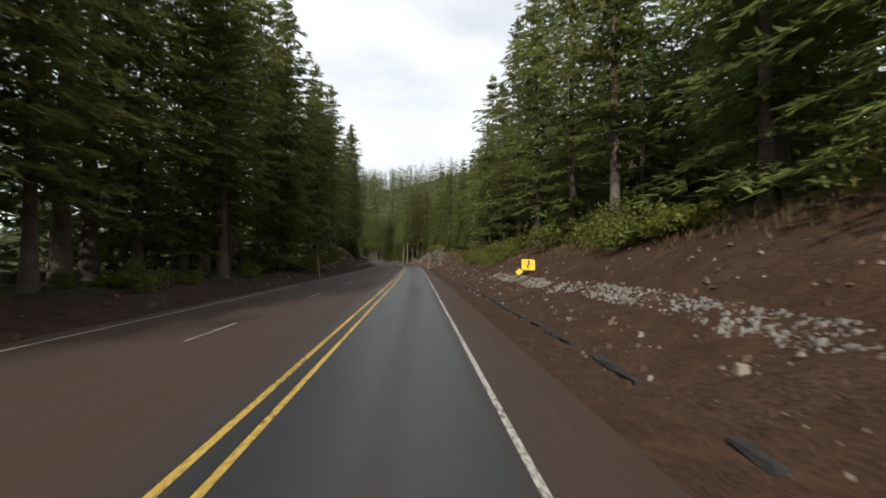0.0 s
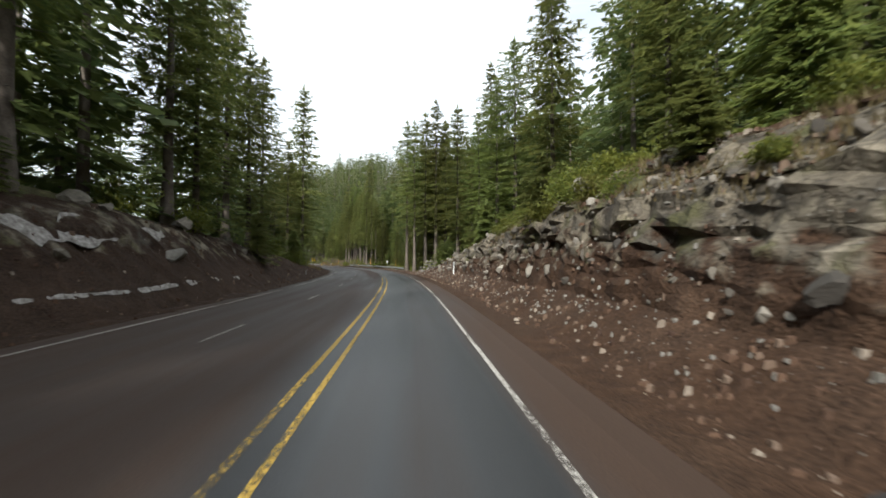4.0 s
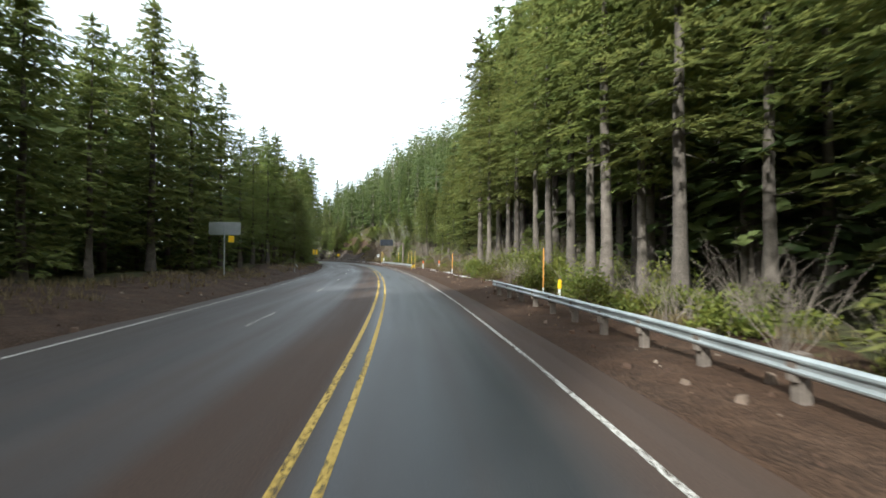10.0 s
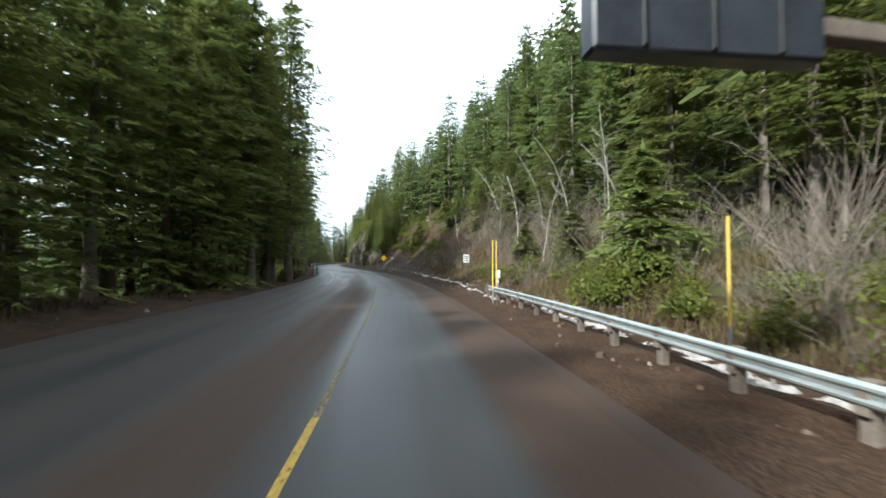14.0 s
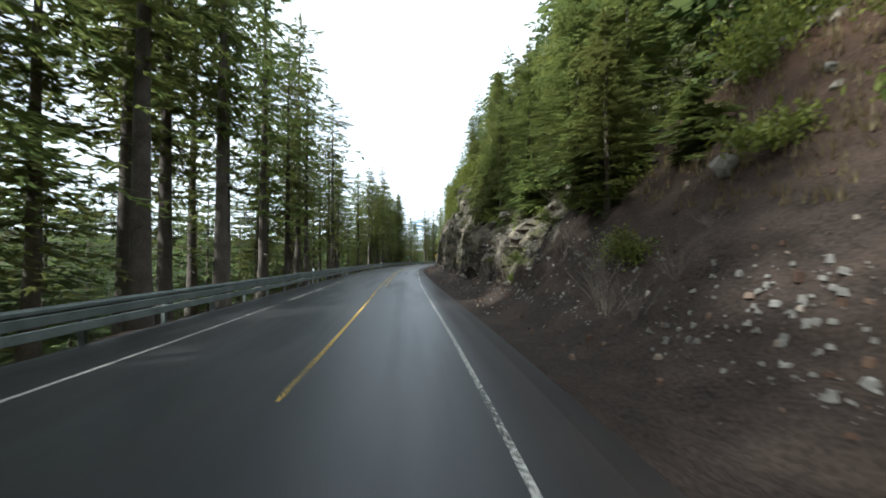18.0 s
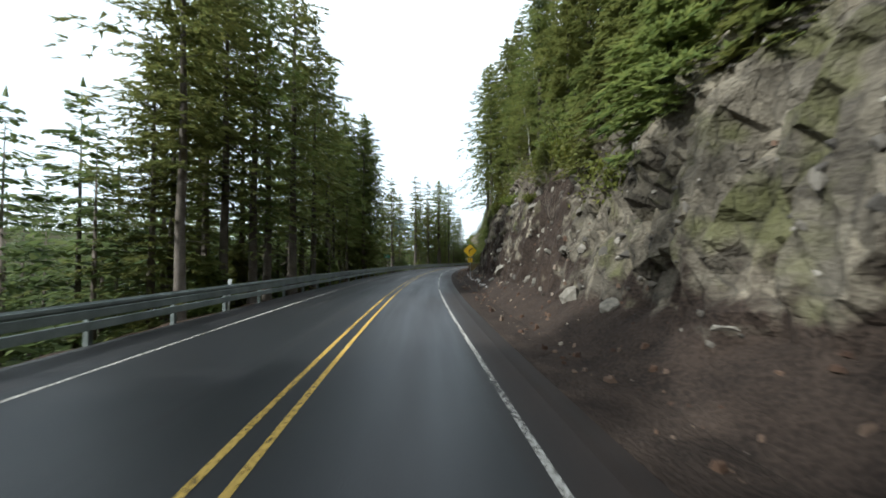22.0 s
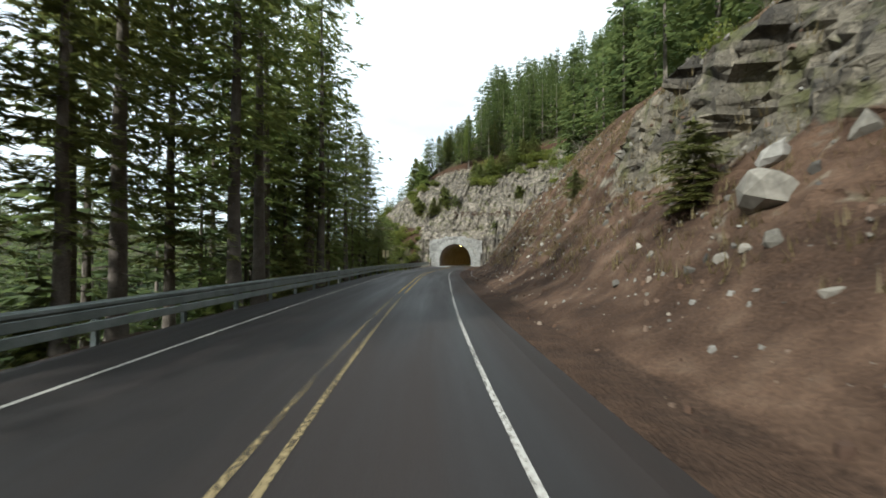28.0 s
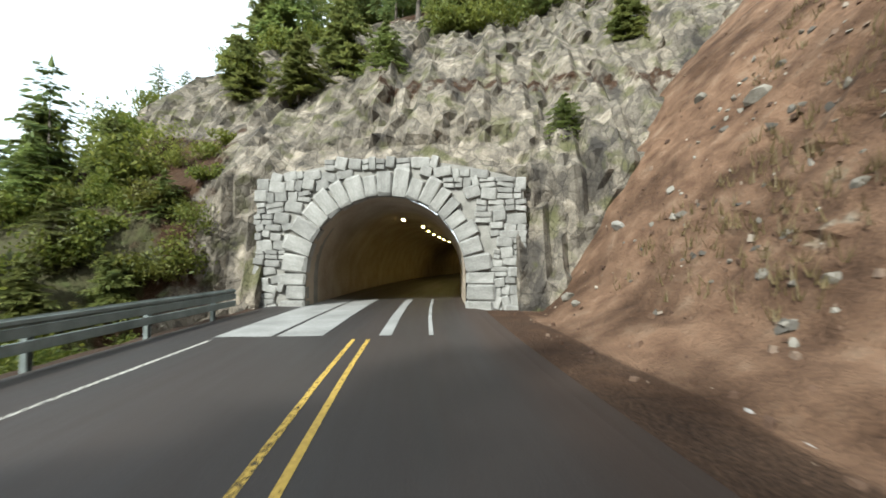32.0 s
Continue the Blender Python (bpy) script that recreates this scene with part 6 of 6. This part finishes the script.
def twiggy(seed, stems, h, spread):
    rg = random.Random(seed)
    bm = bmesh.new()

    def grow(p, d, ln, r, depth):
        for _ in range(3):
            q = p + d * ln / 3
            rod(bm, p, q, r, r * .8, 3)
            p, r = q, r * .8
            d = (d + Vector([rg.uniform(-.22, .22) for _ in range(3)])).normalized()
            if depth:
                for _ in range(rg.choice((1, 1, 2))):
                    e = (d + Vector([rg.uniform(-.8, .8), rg.uniform(-.8, .8), rg.uniform(-.2, .5)])).normalized()
                    grow(p, e, ln * .5, r * .6, depth - 1)
    for _ in range(stems):
        az, out = rg.uniform(0, 6.28), rg.uniform(.1, spread)
        grow(Vector((rg.uniform(-.03, .03), rg.uniform(-.03, .03), -.1)), Vector((math.cos(az) * out, math.sin(az) * out, 1)).normalized(), h * rg.uniform(.6, 1.1), .010, 1)
    me = bpy.data.meshes.new("stem")
    bm.to_mesh(me)
    bm.free()
    me.materials.append(M_TWIG)
    return me


def bare_tree(seed, h):
    """A slender leafless tree: its bent trunk, then each limb with its twigs."""
    rg = random.Random(seed)
    trunk, limbs = bmesh.new(), []

    def limb(p, d, ln, r, depth):
        for _ in range(4):
            q = p + d * ln / 4
            rod(limbs[-1], p, q, r, r * .75, 4)
            p, r = q, r * .75
            d = (d + Vector((rg.uniform(-.25, .25), rg.uniform(-.25, .25), rg.uniform(-.1, .2)))).normalized()
            if depth:
                for _ in range(2):
                    limb(p, (d + Vector((rg.uniform(-.9, .9), rg.uniform(-.9, .9), rg.uniform(-.2, .6)))).normalized(), ln * .45, r * .55, depth - 1)
    p, d, r = Vector((0, 0, -.3)), Vector((rg.uniform(-.15, .15), rg.uniform(-.15, .15), 1)).normalized(), .011 * h
    bend = Vector((rg.uniform(-.05, .05), rg.uniform(-.05, .05), 0))
    for k in range(10):
        q = p + d * h / 10
        rod(trunk, p, q, r, r * .86, 7)
        p, r = q, r * .86
        d = (d + bend + Vector((rg.uniform(-.1, .1), rg.uniform(-.1, .1), 0))).normalized()
        if k > 2:
            for _ in range(rg.choice((1, 2))):
                az = rg.uniform(0, 6.28)
                limbs.append(bmesh.new())
                limb(p, Vector((math.cos(az), math.sin(az), rg.uniform(.3, 1.2))).normalized(), h * .28 * (1.1 - k / 12), r * .5, 1)
    out = []
    for name, bm in [("trunk", trunk)] + [("limb", bm) for bm in limbs]:
        me = bpy.data.meshes.new(name)
        bm.to_mesh(me)
        bm.free()
        me.materials.append(M_PALEBARK)
        out.append(me)
    return out


M_PALEBARK = worn("pale_smooth_bark", (0.15, 0.135, 0.115), (0.40, 0.37, 0.32), 0.85, 0, 2.5, 14, 0.3, 0.3)
BARETREES = [bare_tree(540 + k, 9.0) for k in range(4)]
for k, (s, u, h) in enumerate(((333, 13, 7.5), (338, 14.5, 9), (342, 12.2, 8), (346, 16.5, 10), (350, 13.4, 9), (354, 18, 9), (358, 14.6, 8), (363, 17, 9), (327, 17.5, 8), (321, 19, 8), (345, 19.5, 10), (367, 12.6, 6),
                               (573, 10.5, 6), (579, 12, 7), (585, 11.2, 6.5), (590, 13, 7), (597, 12.2, 6), (568, 12.5, 6), (512, 10.6, 6), (505, 10.2, 5.5))):
    ob = thing("bare_tree", "slender leafless tree with pale bent trunk on the slope", "tree", Matrix.Translation(place3(s, u)) @ pose(0, 0, 0, 0, 0, k * 77) @ Matrix.Diagonal((h / 9, h / 9, h / 9, 1)), "leafless trees")
    for n, me in enumerate(BARETREES[k % 4]):
        piece("limb" if n else "trunk", me, ob)

LEAFY = [leafy(500 + k, 900, (.9, 1.2, .8, 1.4)[k], (1.1, 1.5, .8, 1.8)[k]) for k in range(4)]
TWIGGY = [twiggy(520 + k, 13, (1.7, 2.3, 1.3)[k], .9) for k in range(3)]
STEMS = twiggy(530, 3, .9, .7)


spare = []


def shrub(s, u, n, size, bare):
    if abs(u) > 10.2:                                # higher up the banks they run together
        spare.append((Matrix.Translation(place3(s, u, -.05)) @ pose(0, 0, 0, 0, 0, n * 67 % 360) @ Matrix.Diagonal((size, size, size, 1)), bare, n))
        return
    ob = thing("shrub", "leafless grey-brown brush on the roadside slope" if bare else "low yellow-green leafy shrub on the bank", "shrub",
               Matrix.Translation(place3(s, u, -.05)) @ pose(0, 0, 0, 0, 0, n * 67 % 360) @ Matrix.Diagonal((size, size, size, 1)), "bare brush" if bare else "green shrubs")
    if bare:
        piece("stem", TWIGGY[n % 3], ob)
    else:
        piece("foliage", LEAFY[n % 4], ob)
        piece("stem", STEMS, ob)


def cliff_shrub(x, y, n, size):
    if n >= 30 or y > 6:
        spare.append((Matrix.Translation(on_cliff(x, y)) @ pose(0, 0, 0, 0, 0, n * 67 % 360) @ Matrix.Diagonal((size, size, size, 1)), 0, n))
        return
    ob = thing("shrub", "bright green shrub rooted on the cliff above the tunnel", "shrub",
               Matrix.Translation(on_cliff(x, y)) @ pose(0, 0, 0, 0, 0, n * 67 % 360) @ Matrix.Diagonal((size, size, size, 1)), "green shrubs")
    piece("foliage", LEAFY[n % 4], ob)
    piece("stem", STEMS, ob)


rng = random.Random(91)
for k in range(34):
    cliff_shrub(rng.uniform(0, 24), rng.uniform(14, 23), k, rng.uniform(1.2, 2.3))
for k in range(46):
    cliff_shrub(rng.uniform(-42, -11), rng.uniform(-3, 19), k, rng.uniform(1.0, 2.2))
for k in range(60):
    cliff_shrub(rng.uniform(-26, -9.5), rng.uniform(-9, 4), k, rng.uniform(.6, 1.5))
rng = random.Random(61)
n = 0
for s0, s1, u0, u1, count, a, b, bare in (
        (-5, 60, 12.2, 16, 24, .9, 1.6, 0), (40, 75, 9.5, 14, 12, .7, 1.4, 0), (80, 160, 11.5, 16, 18, .8, 1.5, 0), (94, 132, 8.6, 13, 26, .5, 1.0, 0), (440, 482, 10.2, 13, 40, 1.0, 1.8, 0), (446, 480, 9.0, 10.2, 16, .7, 1.3, 0), (-5, 80, -12, -15, 18, .6, 1.1, 0), (90, 170, -12, -16, 18, .8, 1.5, 0),
        (170, 262, 8.6, 13, 22, .8, 1.5, 0), (210, 262, 8.6, 12, 14, .8, 1.3, 1), (262, 350, 10.5, 20, 64, .9, 1.8, 1), (262, 350, 9, 17, 20, .7, 1.3, 0), (336, 375, 8.5, 16, 26, 1.0, 1.8, 1), (318, 352, 8.8, 13, 24, .6, 1.1, 0), (316, 368, 8.6, 13, 40, .8, 1.4, 1), (322, 368, 13.3, 18, 46, 1.4, 2.4, 1), (407, 434, 7.6, 13, 14, .5, 1.0, 0), (398, 426, 13.3, 18, 16, .9, 1.5, 0),
        (376, 412, 11, 22, 34, .7, 1.4, 0), (430, 535, 9.5, 12.5, 18, .7, 1.3, 0), (538, 602, 7.8, 13, 46, .7, 1.3, 1), (538, 602, 13.3, 20, 90, .8, 1.5, 1), (536, 600, 8.0, 16, 22, .5, 1.0, 0), (407, 430, 7.2, 10, 9, .4, .8, 0), (405, 425, 6.9, 10, 16, .5, .9, 1), (490, 532, 8.2, 11, 34, .7, 1.4, 1), (492, 532, 8.4, 11, 26, .6, 1.2, 0), (236, 280, 9, 16, 30, .8, 1.5, 0), (236, 280, 9, 16, 26, .9, 1.4, 1), (536, 700, 15, 22, 16, .8, 1.4, 0), (600, 660, 17, 23, 10, .9, 1.5, 1)):
    for _ in range(count):
        n += 1
        shrub(rng.uniform(s0, s1), rng.uniform(u0, u1), n, rng.uniform(a, b), bare)
shrub(61, 10, 3, 1.3, 0)
shrub(56.5, 9.6, 1, .9, 0)
shrub(57.5, 10.6, 0, .9, 0)
for s0, s1, u0, u1, count, a, b in ((85, 160, 8.5, 15, 20, 1.6, 4.5), (95, 165, -12, -16, 10, 2, 5), (206, 236, 9.5, 15, 10, 2, 6), (376, 412, 11, 22, 18, 2, 5), (262, 372, 12, 20, 14, 2.5, 7),
                                    (540, 640, 9, 18, 10, 1.5, 4), (412, 440, 8.6, 11, 10, 2, 5), (488, 535, 8.8, 12, 26, 2, 5.5), (372, 690, -9, -13, 34, 2.5, 7)):
    for _ in range(count):
        s, u, h = rng.uniform(s0, s1), rng.uniform(u0, u1), rng.uniform(a, b)
        if not (u < 0 and 548 < s < 564):
            tree("y", rng.randrange(3), s, u, h, .1)


def merged(name, label, rows, bank, mat):
    vs, fs, base = [], [], 0
    for m, bare, k in rows:
        me = bank[k % len(bank)]
        v = np.empty(len(me.vertices) * 3)
        me.vertices.foreach_get("co", v)
        a = np.array(m)
        vs.append(v.reshape(-1, 3) @ a[:3, :3].T + a[:3, 3])
        fs += [[base + i for i in p.vertices] for p in me.polygons]
        base += len(me.vertices)
    tagged(new(name, mesh_of(name, np.vstack(vs).tolist(), fs, mat)), label, "shrubs", kind="stuff")


merged("brush", "grey-brown leafless brush high on the slopes", [r for r in spare if r[1]], TWIGGY, M_TWIG)
merged("undergrowth", "yellow-green undergrowth high on the banks", [r for r in spare if not r[1]], LEAFY, M_BUSH)


# ---- broken rock on the cut faces, and dry grass ----
M_CHUNK = pebble_material("broken_basalt", [(0, (.05, .044, .038)), (.5, (.14, .122, .10)), (.85, (.24, .215, .18)), (1, (.32, .29, .245))])


def rock_face(name, label, zones, seed):
    """Angular blocks bedded in the rock faces, all in one mesh."""
    rs = np.random.RandomState(seed)
    stock = []
    for me in ROCKS:
        v = np.empty(len(me.vertices) * 3)
        me.vertices.foreach_get("co", v)
        stock.append((v.reshape(-1, 3), np.array([list(p.vertices) for p in me.polygons])))
    vs, fs, base = [], [], 0
    for s0, s1, u0, u1, count, a, b in zones:
        S = rs.uniform(s0, s1, count * 3)
        U = rs.uniform(u0, u1, count * 3)
        steep = np.abs(section_height(RIGHT, S, U + .2) - section_height(RIGHT, S, U - .2)) / .4
        keep = rs.rand(len(S)) < np.clip(steep / 3, .12, 1)
        S, U = S[keep][:count], U[keep][:count]
        XY, Z, _ = broken(S, U)
        for x, y, z, s in zip(XY[:, 0], XY[:, 1], Z, S):
            v, f = stock[rs.randint(len(stock))]
            size = a + (b - a) * rs.rand() ** 2.2
            dims = size * rs.uniform((.7, .6, .7), (1.4, 1.0, 1.3))
            e = pose(0, 0, 0, rs.uniform(-25, 25), rs.uniform(-25, 25), rs.rand() * 360)
            q = (v * dims) @ np.array(e)[:3, :3].T + (x, y, z)
            vs.append(q)
            fs.append(f + base)
            base += len(v)
    tagged(new(name, mesh_of(name, np.vstack(vs).tolist(), np.vstack(fs).tolist(), M_CHUNK)), label, "rock", kind="stuff")


rock_face("broken_rock", "angular broken basalt blocks in the road cuts", [
    (414, 482, 7.0, 11.5, 1800, .1, .5), (482, 530, 7.2, 12, 1000, .1, .5), (540, 600, 8, 17, 320, .2, .9), (600, 700, 8, 20, 1300, .12, .6), (403, 424, 15, 19, 140, .5, 1.5), (648, 690, 15.5, 18.5, 300, .25, .9), (88, 168, 7.6, 12, 650, .15, .8)], 47)

M_GRASS = leaf_material("dry_grass", (0.09, 0.066, 0.03), (0.24, 0.195, 0.09), 0.0)


def dry_grass(zones, seed):
    rs = np.random.RandomState(seed)
    S = np.concatenate([rs.uniform(a, b, k) for a, b, _, _, k, _ in zones])
    U = np.concatenate([rs.uniform(c, d, k) for _, _, c, d, k, _ in zones])
    tall = np.concatenate([np.full(k, t) for _, _, _, _, k, t in zones])
    keep = wander(S, U, 3.5, 95, 2) > -.25
    S, U, tall = S[keep], U[keep], tall[keep][:, None]
    P = np.column_stack([place(S, U), land(S, U, False) - .03])
    k, blades = len(S), 5
    az = rs.rand(k, blades) * 6.28
    ht, out = rs.uniform(.16, .5, (k, blades)) * tall, rs.uniform(.05, .3, (k, blades)) * tall
    root = P[:, None] + np.stack([rs.uniform(-.12, .12, (k, blades)), rs.uniform(-.12, .12, (k, blades)), np.zeros((k, blades))], -1)
    w = .022
    l_ = root + np.stack([-np.sin(az) * w, np.cos(az) * w, az * 0], -1)
    r_ = root + np.stack([np.sin(az) * w, -np.cos(az) * w, az * 0], -1)
    tip = root + np.stack([np.cos(az) * out, np.sin(az) * out, ht], -1)
    v = np.stack([l_, r_, tip], 2).reshape(-1, 3)
    f = np.arange(len(v)).reshape(-1, 3)
    tagged(new("dry_grass", mesh_of("dry_grass", v.tolist(), f.tolist(), M_GRASS)), "dry yellow-brown grass tufts on the roadside slopes", "grass", kind="stuff")


dry_grass([(256, 350, 9.2, 20, 13000, 1.3), (170, 258, 8.4, 13, 3500, 1), (318, 376, 8.4, 16, 5000, 1.3), (538, 602, 7.6, 19, 15000, 1.7), (600, 700, 8.5, 21, 7000, 1.1), (-5, 75, 12, 17, 2500, 1), (80, 165, 8.5, 15, 5000, .9), (170, 350, -10.5, -15, 2500, 1), (376, 412, 10, 22, 5000, 1.0)], 59)


# ---- the snowy mountain far ahead ----
def build_mountain():
    m, n_, l_, b_ = material("far_mountain", .95, 0, .1)
    obj = n_.new("ShaderNodeTexCoord").outputs["Object"]
    patch = noise_node(n_, l_, .02, 7, obj, (1, 1, 3))
    l_.new(ramp(n_, l_, patch, [(.44, (.10, .14, .17)), (.56, (.62, .66, .70))]), b_.inputs["Base Color"])
    az = radians(39.5)
    xs, ys = np.linspace(-700, 700, 71), np.linspace(-380, 380, 31)
    X, Y = np.meshgrid(xs, ys, indexing="ij")
    Z = 300 * np.clip(1 - np.abs(X) / 720, 0, 1) ** 1.1 * np.clip(1 - np.abs(Y) / 400, 0, 1) + wander(X, Y, 160, 81, 4) * 45 - 60
    me = mesh_of("mountain", np.column_stack([X.ravel(), Y.ravel(), Z.ravel()]), grid_faces(71, 31), m, smooth=True)
    me.flip_normals()
    ob = tagged(new("mountain", me), "far snow-patched mountain above the forest", "mountain", kind="structure")
    ob.matrix_basis = Matrix.Translation((-89 - 2400 * math.sin(az), 392 + 2400 * math.cos(az), 0)) @ pose(0, 0, 0, 0, 0, 39.5)


build_mountain()
